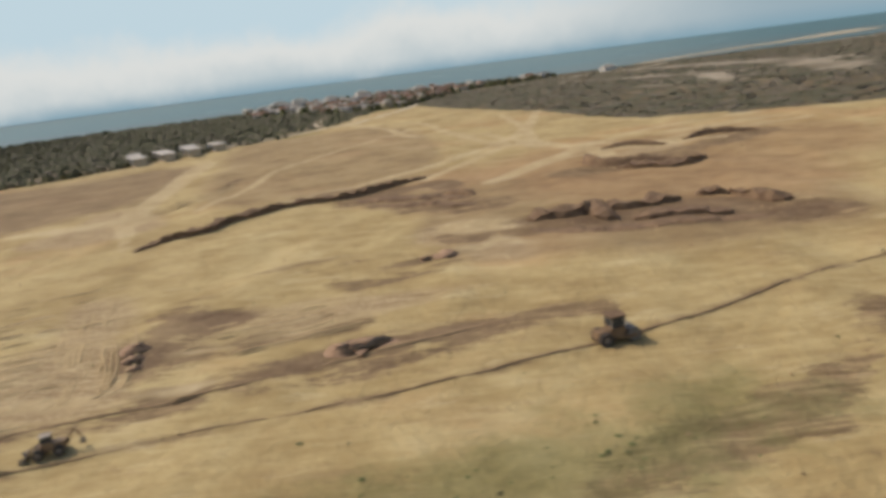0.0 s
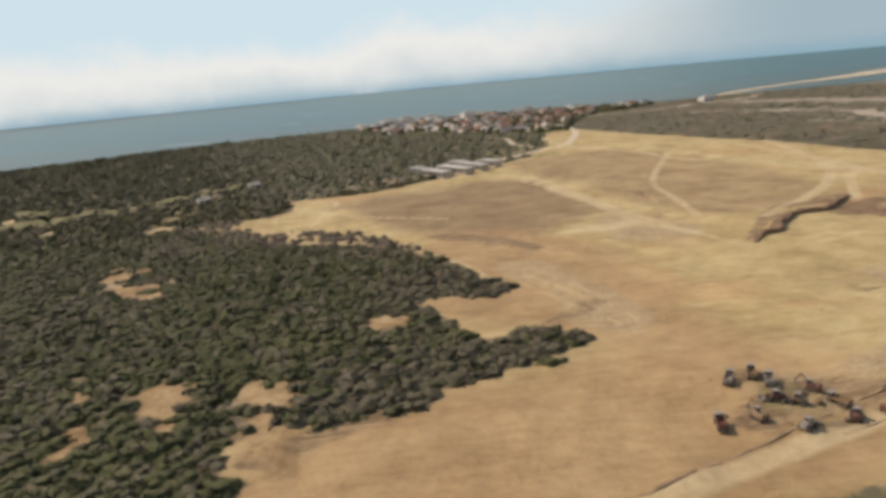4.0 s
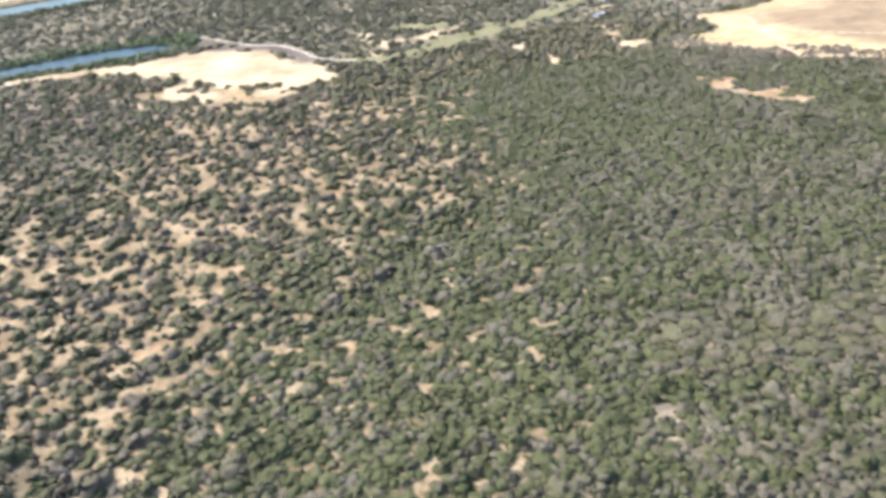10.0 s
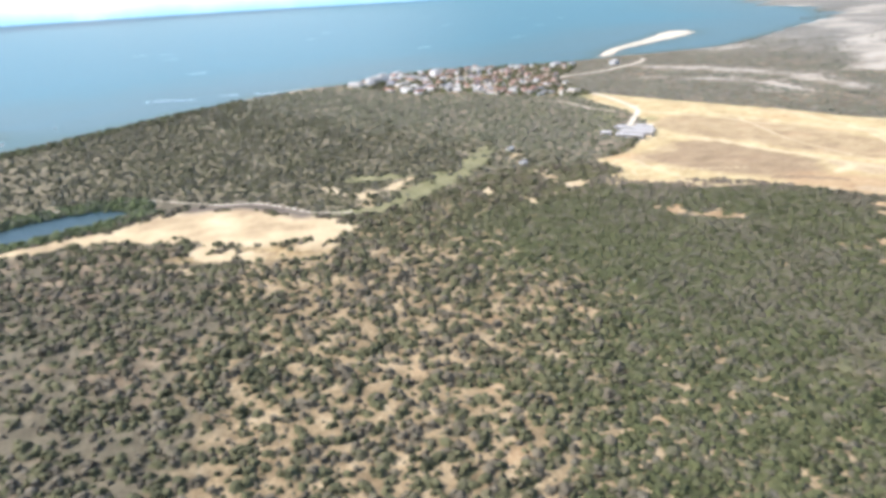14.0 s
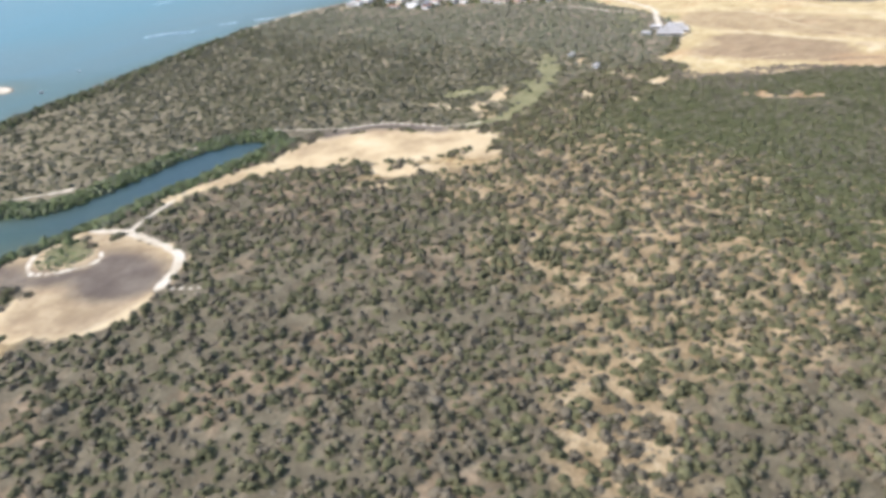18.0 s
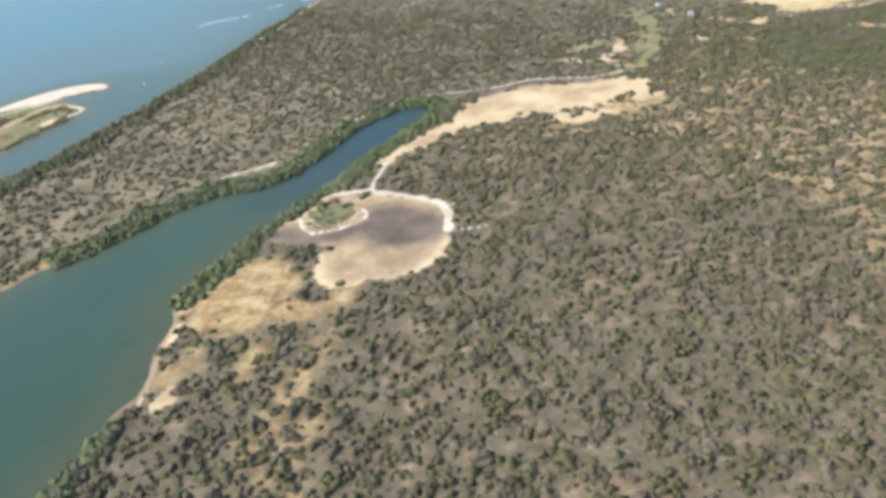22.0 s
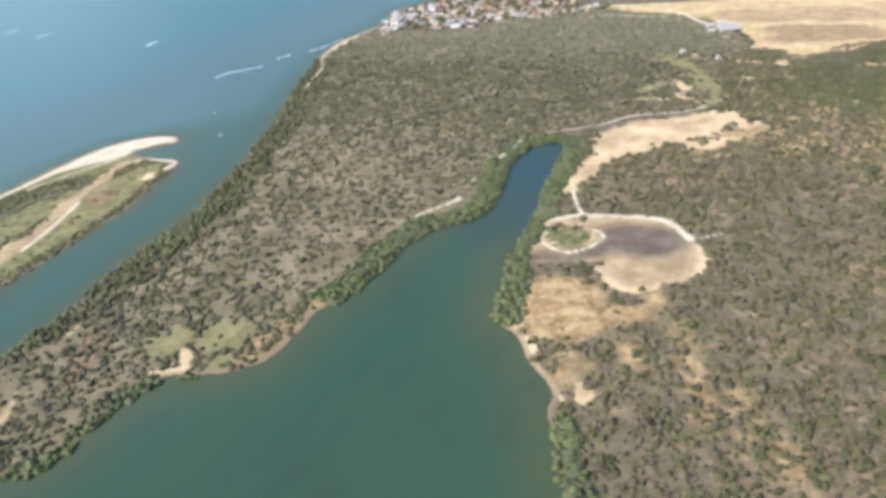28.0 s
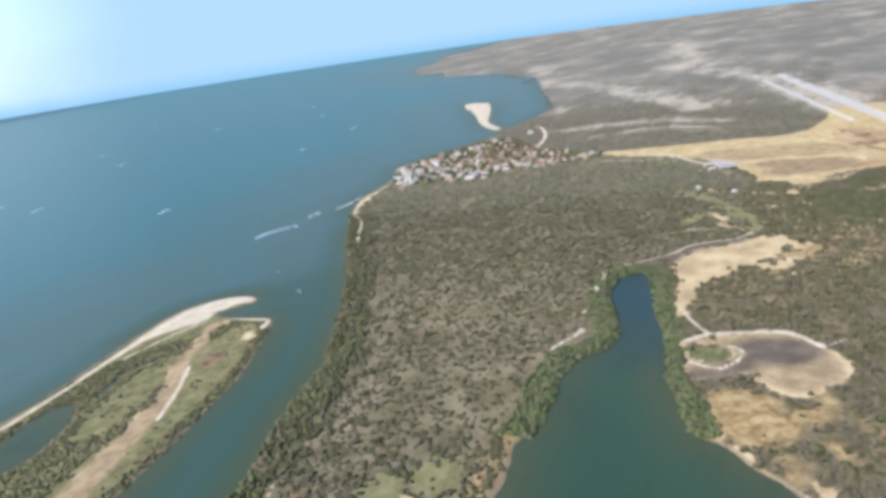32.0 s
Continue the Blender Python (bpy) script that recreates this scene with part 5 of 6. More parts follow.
for k, (bx, by, br) in enumerate(spots):
    m = pose(bx, by, max(lift(bx, by), 0.0), 0, 0, (k * 61) % 360) @ Matrix.Diagonal((br, br * 0.9, br * 0.9, 1))
    if k < len(shore):
        shore[k].matrix_basis = m
    else:
        copy_thing(shore[k % len(shore)], Matrix.Identity(4)).matrix_basis = m

# ---- earthworks of the airfield ----
def ridge(name, pts, width, height, material, label, category, group="", lumpy=0.35, seed=1, parent=None, step=0.8, steep=0.35, cut=False):
    """A heaped bank along a line, steeper on its right-hand side; cut: flat-topped with a sheer face there."""
    q = spline(pts, False, 10)
    seg = np.r_[0, np.cumsum(np.linalg.norm(np.diff(q, axis=0), axis=1))]
    n = max(4, int(seg[-1] / step))
    s = np.linspace(0, seg[-1], n)
    px, py = np.interp(s, seg, q[:, 0]), np.interp(s, seg, q[:, 1])
    tx, ty = np.gradient(px), np.gradient(py)
    ln = np.hypot(tx, ty) + 1e-9
    nx, ny = -ty / ln, tx / ln
    prof = ((-0.5, -0.06), (-0.5 + steep * 0.4, 0.62), (-0.5 + steep, 1.0), (0.1, 0.82), (0.32, 0.4), (0.5, -0.06))
    if cut:
        prof = ((-0.5, -0.06), (-0.47, 0.45), (-0.46, 0.96), (-0.2, 1.0), (0.15, 0.9), (0.5, -0.06))
    vs, fs = [], []
    for i in range(n):
        fade = min(1.0, 3 * (i + 0.3) / n + 0.1, 3 * (n - i) / n + 0.1)
        fade = min(1.0, 1.8 * fade) if cut else fade
        for k, (u, h) in enumerate(prof):
            w = noise.noise(Vector((px[i] * 0.5 + seed, py[i] * 0.5, k * 0.7)))
            o = width * (0.35 + 0.65 * fade) * (u + 0.14 * w * lumpy * 2)
            x, y = px[i] + nx[i] * o, py[i] + ny[i] * o
            z = lift(px[i], py[i]) + height * h * fade * (1 + lumpy * 1.3 * w) if h > 0 else lift(px[i], py[i]) - 0.25
            vs.append((x, y, z))
    m = len(prof)
    for i in range(n - 1):
        fs += [(i * m + k, i * m + k + 1, (i + 1) * m + k + 1, (i + 1) * m + k) for k in range(m - 1)]
    fs += [tuple(range(m)), tuple((n - 1) * m + k for k in reversed(range(m)))]
    me = bpy.data.meshes.new(name)
    me.from_pydata(vs, [], fs)
    if lumpy < 0.7 and not cut:
        me.shade_smooth()
    me.materials.append(material)
    ob = new(name, me)
    if parent:
        ob.parent = parent
        return ob
    return tagged(ob, label, category, group)


ridge("earth_bank", [(95, 174), (99, 180), (105, 183), (107, 188), (112, 193), (116, 198), (122, 200), (128, 202), (133, 207), (139, 213), (145, 219)], 3.0, 1.25, SOIL_DARK, "long dug earth bank with a dark steep face across the field", "earth bank", lumpy=0.5, seed=3, step=0.5, cut=True)
for k, (pts, w, h) in enumerate((([(163.5, 160), (166, 161.5), (169, 161), (172, 161.5), (174, 160)], 4.5, 1.25), ([(175, 165), (174.2, 160), (175, 155)], 3.4, 1.2), ([(175, 163), (179, 162), (182, 162.5), (187, 163.5)], 4.0, 1.0), ([(178, 155), (184, 154.5), (191, 152)], 4.0, 0.6), ([(190, 164.5), (195, 164)], 3.4, 1.0), ([(196, 165), (197.5, 160), (200, 154)], 4.0, 1.0), ([(186, 199), (191, 196), (196, 194), (203, 198)], 4.0, 1.1))):
    ridge("spoil_bank", pts, w, h, SOIL_DARK, "flat-topped brown spoil bank with a dark sheer cut face", "earth bank", "spoil banks", 0.60, 20 + k, step=0.45, cut=True)
for k, (pts, w, h) in enumerate((([(163, 153), (172, 150), (182, 149.5), (194, 148)], 5.0, 0.45), ([(132, 197), (140, 194), (148, 190), (155, 185)], 6.0, 0.6), ([(136, 190), (146, 184), (156, 178)], 4.0, 0.4), ([(150, 194), (154, 190), (156, 187)], 3.0, 0.9))):
    ridge("earth_bank", pts, w, h, SOIL_BANK, "low slumped bank of reddish brown dug soil on the field", "earth bank", "low banks", 0.7, 60 + k, step=0.45)
ridge("enclosure_bank", [(184, 222), (182, 208), (185, 202), (193, 200), (202, 196)], 3.2, 1.7, SOIL_BANK, "brown earth bank round a sandy yard on the field", "earth bank", seed=31)
ridge("enclosure_bank", [(188, 226), (195, 226), (203, 222)], 2.4, 1.2, SOIL_BANK, "low brown earth bank behind a sandy yard", "earth bank", seed=32)
ridge("enclosure_bank", [(208, 226), (216, 229), (226, 226)], 2.4, 1.4, SOIL_DARK, "straight dark earth bank on the far field", "earth bank", seed=33)
ridge("windrow", [(70, 90), (40, 76), (22, 67.5), (6, 60.5), (-3, 56.5), (-22, 47)], 1.0, 0.2, SOIL_LIGHT, "low brown ridge along a dirt road", "windrow", "windrows", 0.4, 46)
ridge("windrow", [(108, 104), (116, 107), (123, 109), (132, 111), (139, 114)], 0.7, 0.18, SOIL_LIGHT, "thin brown soil windrow of turned earth on the field", "windrow", "windrows", 0.4, 41)
ridge("windrow", [(64, 83), (84, 90), (104, 97), (118, 101), (127, 103)], 0.6, 0.16, SOIL_LIGHT, "thin brown soil windrow of turned earth on the field", "windrow", "windrows", 0.4, 42)
ridge("windrow", [(130, 104), (147, 107), (164, 112), (176, 117), (192, 125), (220, 135)], 0.6, 0.16, SOIL_LIGHT, "thin brown soil windrow of turned earth on the field", "windrow", "windrows", 0.4, 43)
ridge("windrow", [(68, 90), (84, 95), (98, 100), (108, 104)], 0.6, 0.14, SOIL_LIGHT, "thin brown soil windrow of turned earth on the field", "windrow", "windrows", 0.4, 44)
ridge("windrow", [(139, 114), (150, 117), (160, 122)], 1.0, 0.14, SOIL_LIGHT, "thin brown soil windrow of turned earth on the field", "windrow", "windrows", 0.5, 45)


def strip_field(name, label, x0, y0, dx, dy, ex, ey, count, length, seed):
    """Parallel low ridges: count of them, stepping by (ex, ey), running along (dx, dy)."""
    ob = root(name, label, "ploughed ground")
    for k in range(count):
        r = random.Random(seed + k)
        j = 0.8 * math.hypot(ex, ey)
        ax, ay = x0 + ex * k + r.uniform(-j, j), y0 + ey * k + r.uniform(-j, j)
        ax, ay = ax + dx * r.uniform(-4, 4), ay + dy * r.uniform(-4, 4)
        L = length * r.uniform(0.7, 1.1)
        ridge("furrow", [(ax, ay), (ax + dx * L / 2 + r.uniform(-0.5, 0.5), ay + dy * L / 2), (ax + dx * L + r.uniform(-1, 1), ay + dy * L)], r.uniform(0.35, 0.8), r.uniform(0.04, 0.10), SOIL_STRAW, "", "", seed=seed + k, parent=ob, step=1.2)
    return ob


def wheel_ruts(label, pts, count, spread, seed):
    """Wandering wheel ruts along one curved line, each a low ridge of pressed soil."""
    ob = root("tyre_ruts", label, "wheel ruts")
    q = np.array(pts, float)
    for k in range(count):
        r = random.Random(seed + k)
        a = r.uniform(-spread, spread)
        lo = r.choice((0, 0, 1))
        hi = len(pts) - r.choice((0, 0, 1))
        path = [(x + a * (1 - 0.5 * i / len(pts)) + r.uniform(-0.5, 0.5), y + 0.3 * a + r.uniform(-0.6, 0.6)) for i, (x, y) in enumerate(q[lo:hi])]
        ridge("rut", path, r.uniform(0.25, 0.6), r.uniform(0.03, 0.08), SOIL_STRAW, "", "", seed=seed + k, parent=ob, step=0.9)
    return ob


SOIL_STRAW = plain("dry_turned_soil", (0.36, 0.255, 0.125), (0.48, 0.355, 0.18), 0.6, 0.95)
strip_field("ploughed_strip", "pale furrows turned in a bare corner of the field", 104, 106, 0.96, 0.28, -0.3, 0.95, 22, 13, 70)
wheel_ruts("curving tyre ruts pressed into churned dry soil", [(103, 144), (108, 133), (112, 124), (115, 117), (117, 110)], 11, 3.2, 90)
wheel_ruts("short tyre ruts curving round a brush mound", [(113, 131), (116, 125), (119, 119), (120, 114), (119, 110)], 6, 2.0, 105)
wheel_ruts("faint wheel ruts beside a sandy track", [(80, 209), (84, 222), (88, 238), (90, 255)], 6, 4.0, 150)
strip_field("ploughed_strip", "low furrows of turned straw-coloured soil", 126, 118, 0.96, 0.27, -0.3, 1.0, 9, 20, 180)
strip_field("ploughed_strip", "broken furrows of dry soil on the open field", 96, 128, 0.96, 0.25, -0.5, 1.5, 14, 18, 210)
wheel_ruts("long tyre ruts fanning out over the open field", [(32, 175), (38, 160), (43, 148), (48, 136), (51, 128)], 12, 5.0, 120)


def heap(x, y, r, h, material, label, category="mound", group="", seed=0, name="soil_mound"):
    vs, fs = dome([(6, 0.45, 0.86), (9, 0.78, 0.5), (11, 1.0, 0.0)], 0.28, 300 + seed)
    me = bpy.data.meshes.new(name)
    me.from_pydata((vs * (r, r * 0.8, h) + (0, 0, -0.08)).tolist(), [], fs.tolist())
    me.shade_smooth()
    me.materials.append(material)
    ob = tagged(new(name, me), label, category, group)
    ob.matrix_basis = pose(x, y, lift(x, y), 0, 0, seed * 47 % 360)
    return ob


BRUSH = plain("dead_brush", (0.25, 0.15, 0.092), (0.37, 0.24, 0.145), 2.0, 0.95)
for k, (x, y, r, h) in enumerate(((118.5, 123, 1.6, 1.1), (119.5, 120, 1.3, 0.8), (120.5, 118, 1.0, 0.5), (141, 116.5, 1.8, 1.2), (143.5, 117, 2.2, 0.7), (148, 145, 1.2, 0.8), (151, 146, 1.8, 0.8))):
    heap(x, y, r * 1.2, h * 0.6, BRUSH, "dark mound of cleared dead brush on the field", "brush mound", "brush mounds", k, "brush_mound")
for k, (x, y, r, h) in enumerate(((64, 93, 1.3, 0.5), (65, 90.5, 1.0, 0.6), (63.5, 91.5, 0.8, 0.4), (66.5, 86, 1.1, 0.5), (74, 88, 1.2, 0.4), (102, 100, 0.9, 0.3), (52, 90, 0.9, 0.3))):
    heap(x, y, r, h, SOIL_BANK, "small loose mound of brown soil on the field", "soil mound", "soil mounds", 20 + k)


# ---- machines of the airfield ----
YELLOW = plain("worn_yellow_paint", (0.31, 0.19, 0.09), (0.17, 0.115, 0.075), 2.5, 0.6)
ORANGE_P = plain("worn_orange_paint", (0.17, 0.07, 0.04), (0.10, 0.055, 0.038), 2.5, 0.55)
WHITE_P = plain("dusty_white_paint", (0.42, 0.36, 0.28), (0.13, 0.10, 0.08), 2.0, 0.65)
GREY_M = plain("dusty_grey_metal", (0.16, 0.14, 0.12), (0.26, 0.22, 0.18), 3.0, 0.6, 0.4)
RUBBER = plain("dusty_rubber", (0.035, 0.03, 0.028), (0.09, 0.075, 0.06), 4.0, 0.9)
GLASS = plain("dark_cab_glass", (0.03, 0.035, 0.04), (0.05, 0.055, 0.06), 2.0, 0.1)


def wheel(parent, x, y, r, w):
    bm = B()
    tube(bm, (x, y - w / 2, r), (x, y + w / 2, r), r, r, 14)
    t = part("wheel", bm, RUBBER, parent)
    bm = B()
    s = 1 if y > 0 else -1
    tube(bm, (x, y + s * w * 0.4, r), (x, y + s * (w / 2 + 0.03), r), r * 0.5, r * 0.45, 10)
    part("rim", bm, GREY_M, t)


def cab(parent, x, z, l, w, h, paint):
    bm = B()
    box(bm, x, 0, z, l, w, h * 0.45, 0.03)
    c = part("cab", bm, paint, parent)
    bm = B()
    box(bm, x, 0, z + h * 0.45, l * 0.94, w * 0.94, h * 0.45, 0.02, 0.92)
    part("window", bm, GLASS, c, "dark cab glazing")
    bm = B()
    box(bm, x, 0, z + h * 0.9, l * 1.12, w * 1.08, 0.07, 0.02)
    part("roof", bm, WHITE_P, c, "pale cab roof")
    return c


def loader(x, y, turn, paint, label):
    ob = root("wheel_loader", label, "loader", "machines parked on the field", x, y, lift(x, y), turn)
    bm = B()
    box(bm, -0.75, 0, 0.42, 1.3, 0.95, 0.62, 0.06, 0.92)
    box(bm, 0.25, 0, 0.40, 0.9, 0.7, 0.4, 0.05)
    part("body", bm, paint, ob)
    cab(ob, -0.05, 0.75, 0.75, 0.85, 0.95, paint)
    for wx in (-0.85, 0.65):
        for wy in (-0.58, 0.58):
            wheel(ob, wx, wy, 0.42, 0.3)
    for s in (-0.32, 0.32):
        bm = B()
        tube(bm, (0.35, s, 0.85), (1.15, s, 0.75), 0.07, 0.06, 6)
        tube(bm, (1.15, s, 0.75), (1.5, s, 0.32), 0.06, 0.06, 6)
        part("lift_arm", bm, paint, ob)
    bm = B()
    box(bm, 1.62, 0, 0.08, 0.12, 1.35, 0.5, 0.02, 1.0, ("Y", -15))
    box(bm, 1.80, 0, 0.05, 0.45, 1.35, 0.06, 0.01)
    for s in (-0.66, 0.66):
        box(bm, 1.78, s, 0.06, 0.4, 0.05, 0.4, 0.0, 0.8)
    part("bucket", bm, GREY_M, ob, "worn steel bucket")
    bm = B()
    tube(bm, (-1.0, 0.25, 1.0), (-1.0, 0.25, 1.45), 0.05, 0.04, 6)
    part("exhaust", bm, GREY_M, ob)
    return ob


def excavator(x, y, turn, paint, label):
    ob = root("excavator", label, "excavator", "machines parked on the field", x, y, lift(x, y), turn)
    for s in (-0.55, 0.55):
        bm = B()
        box(bm, 0, s, 0.0, 2.0, 0.34, 0.42, 0.12)
        part("track", bm, RUBBER, ob)
    bm = B()
    box(bm, -0.25, 0, 0.45, 1.7, 1.25, 0.6, 0.08, 0.95)
    box(bm, -0.95, 0, 0.5, 0.45, 1.25, 0.75, 0.1)
    part("body", bm, paint, ob)
    cab(ob, 0.35, 0.75, 0.7, 0.6, 1.0, paint)
    bm = B()
    tube(bm, (0.5, -0.35, 0.9), (1.5, -0.35, 2.2), 0.14, 0.11, 6)
    b = part("boom", bm, paint, ob)
    bm = B()
    tube(bm, (1.5, -0.35, 2.2), (2.3, -0.35, 1.1), 0.10, 0.08, 6)
    part("stick", bm, paint, b)
    bm = B()
    box(bm, 2.25, -0.35, 0.55, 0.45, 0.5, 0.5, 0.06, 0.7)
    part("bucket", bm, GREY_M, ob, "toothed steel bucket")
    return ob


def truck(x, y, turn, paint, label):
    ob = root("dump_truck", label, "truck", "machines parked on the field", x, y, lift(x, y), turn)
    bm = B()
    box(bm, 0, 0, 0.42, 3.2, 0.8, 0.16, 0.02)
    part("chassis", bm, GREY_M, ob)
    cab(ob, 1.2, 0.5, 0.8, 1.05, 1.05, paint)
    bm = B()
    box(bm, -0.45, 0, 0.60, 2.1, 1.15, 0.07)
    for s in (-0.56, 0.56):
        box(bm, -0.45, s, 0.64, 2.1, 0.06, 0.5, 0.01)
    for wx in (-1.48, 0.58):
        box(bm, wx, 0, 0.64, 0.06, 1.15, 0.5, 0.01)
    part("bed", bm, paint, ob)
    for wx in (-1.1, -0.45, 1.15):
        for wy in (-0.5, 0.5):
            wheel(ob, wx, wy, 0.34, 0.24)
    return ob


def backhoe(ob):
    """Adds a digging arm behind a loader."""
    bm = B()
    tube(bm, (-1.4, 0, 0.6), (-2.0, 0, 1.7), 0.12, 0.09, 6)
    arm = part("boom", bm, YELLOW, ob)
    bm = B()
    tube(bm, (-2.0, 0, 1.7), (-2.5, 0, 0.7), 0.09, 0.07, 6)
    part("stick", bm, YELLOW, arm)
    bm = B()
    box(bm, -2.45, 0, 0.3, 0.4, 0.4, 0.42, 0.05, 0.75)
    part("digging_bucket", bm, GREY_M, ob, "worn steel digging bucket")
    return ob


def roller(x, y, turn):
    """A soil compactor: drum in front, high square cab over the rear wheels."""
    ob = root("road_roller", "dusty grey-brown soil roller with a high square cab", "roller", "machines parked on the field", x, y, lift(x, y), turn)
    bm = B()
    tube(bm, (1.5, -0.85, 0.62), (1.5, 0.85, 0.62), 0.62, 0.62, 20)
    part("drum", bm, GREY_M, ob, "smooth steel drum")
    for s in (-0.95, 0.95):
        bm = B()
        box(bm, 1.0, s, 0.5, 1.3, 0.12, 0.25, 0.02)
        part("drum_frame", bm, SOIL_BANK, ob)
    bm = B()
    box(bm, -1.1, 0, 0.55, 1.5, 1.35, 0.75, 0.08, 0.95)
    box(bm, 0.15, 0, 0.5, 1.1, 1.5, 0.45, 0.05)
    part("body", bm, SOIL_BANK, ob)
    bm = B()
    box(bm, 0.1, 0, 0.95, 1.25, 1.45, 0.55, 0.04)
    c = part("cab", bm, SOIL_BANK, ob)
    for sx in (-0.5, 0.7):
        for sy in (-0.66, 0.66):
            bm = B()
            box(bm, sx, sy, 1.5, 0.09, 0.09, 0.95)
            part("post", bm, WHITE_P, c, "pale cab post")
    bm = B()
    box(bm, 0.1, 0, 1.5, 1.12, 1.26, 0.93, 0.02)
    part("window", bm, GLASS, c, "dark cab glazing")
    bm = B()
    box(bm, 0.1, 0, 2.45, 1.6, 1.7, 0.12, 0.03)
    part("roof", bm, SOIL_BANK, c, "flat brown cab roof")
    for wy in (-0.8, 0.8):
        wheel(ob, -1.15, wy, 0.62, 0.4)
    return ob


def tractor(x, y, turn, paint, label):
    ob = root("tractor", label, "tractor", "machines parked on the field", x, y, lift(x, y), turn)
    bm = B()
    box(bm, 0.65, 0, 0.5, 1.2, 0.5, 0.5, 0.06, 0.9)
    box(bm, -0.3, 0, 0.42, 0.9, 0.45, 0.4, 0.05)
    part("body", bm, paint, ob)
    for wx, r in ((-0.45, 0.55), (0.95, 0.34)):
        for wy in (-0.5, 0.5):
            wheel(ob, wx, wy, r, 0.28)
    for px in (-0.75, 0.15):
        for py in (-0.36, 0.36):
            bm = B()
            tube(bm, (px, py, 0.7), (px, py, 1.75), 0.035, 0.035, 6)
            part("canopy_post", bm, GREY_M, ob)
    bm = B()
    box(bm, -0.3, 0, 1.75, 1.3, 1.05, 0.09, 0.03)
    part("canopy", bm, paint, ob, "square sun canopy")
    bm = B()
    box(bm, -0.55, 0, 0.8, 0.4, 0.45, 0.12, 0.03)
    box(bm, -0.78, 0, 0.9, 0.1, 0.45, 0.35, 0.03)
    part("seat", bm, RUBBER, ob)
    bm = B()
    box(bm, -1.35, 0, 0.25, 0.5, 1.5, 0.25, 0.04)
    part("implement", bm, GREY_M, ob, "steel drag implement")
    return ob


backhoe(loader(120.4, 103.2, 200, YELLOW, "worn yellow backhoe loader working along a soil windrow"))
roller(165.6, 112.4, 15)
tractor(88.0, 97.2, 120, WHITE_P, "dusty pale tractor beside a soil windrow")
truck(50.5, 87.2, 80, ORANGE_P, "dusty brown dump truck standing apart on the field")
truck(56.3, 98.5, 60, WHITE_P, "small white-topped truck on the bare field")
truck(60.2, 99.8, 70, YELLOW, "worn yellow dump truck in a parked row")
truck(61.6, 97.2, 70, WHITE_P, "dusty white dump truck in a parked row")
loader(60.0, 92.2, 170, ORANGE_P, "worn orange wheel loader among parked machines")
loader(62.2, 90.8, 150, YELLOW, "worn yellow wheel loader among parked machines")
excavator(55.8, 88.0, 110, YELLOW, "worn yellow excavator with its arm raised")
loader(60.5, 84.6, 30, WHITE_P, "pale dusty wheel loader near the soil heaps")
excavator(66.2, 94.4, 140, ORANGE_P, "worn orange excavator beside loose soil")
truck(67.6, 90.2, 120, YELLOW, "worn yellow dump truck beside loose soil")
loader(67.6, 86.4, 60, ORANGE_P, "small worn orange loader beside a windrow")
excavator(72.0, 86.6, 20, ORANGE_P, "large worn orange excavator on a soil windrow")
excavator(76.3, 90.4, 160, WHITE_P, "dusty white excavator on a soil windrow")

# ---- the town ----
WALLS = [plain("white_plaster", (0.74, 0.70, 0.62), (0.62, 0.57, 0.49), 0.4), plain("cream_plaster", (0.52, 0.44, 0.32), (0.42, 0.35, 0.25), 0.4), plain("pink_plaster", (0.60, 0.40, 0.31), (0.52, 0.36, 0.28), 0.4), plain("grey_block", (0.42, 0.39, 0.34), (0.34, 0.31, 0.27), 0.4)]
ROOFS = [plain("clay_tile", (0.38, 0.21, 0.14), (0.50, 0.31, 0.21), 0.7), plain("pale_sheet_roof", (0.72, 0.66, 0.56), (0.56, 0.51, 0.43), 0.5, 0.6), plain("rusty_sheet_roof", (0.36, 0.24, 0.17), (0.48, 0.36, 0.27), 0.6, 0.7), plain("grey_sheet_roof", (0.40, 0.39, 0.37), (0.30, 0.29, 0.28), 0.6, 0.6)]
WALL_WORD = ("white", "cream", "pink", "grey block")
ROOF_WORD = ("a red clay tile roof", "a pale sheet roof", "a rusty sheet roof", "a grey sheet roof")
DOOR_P = plain("dark_door_paint", (0.12, 0.09, 0.07), (0.2, 0.14, 0.1), 2)


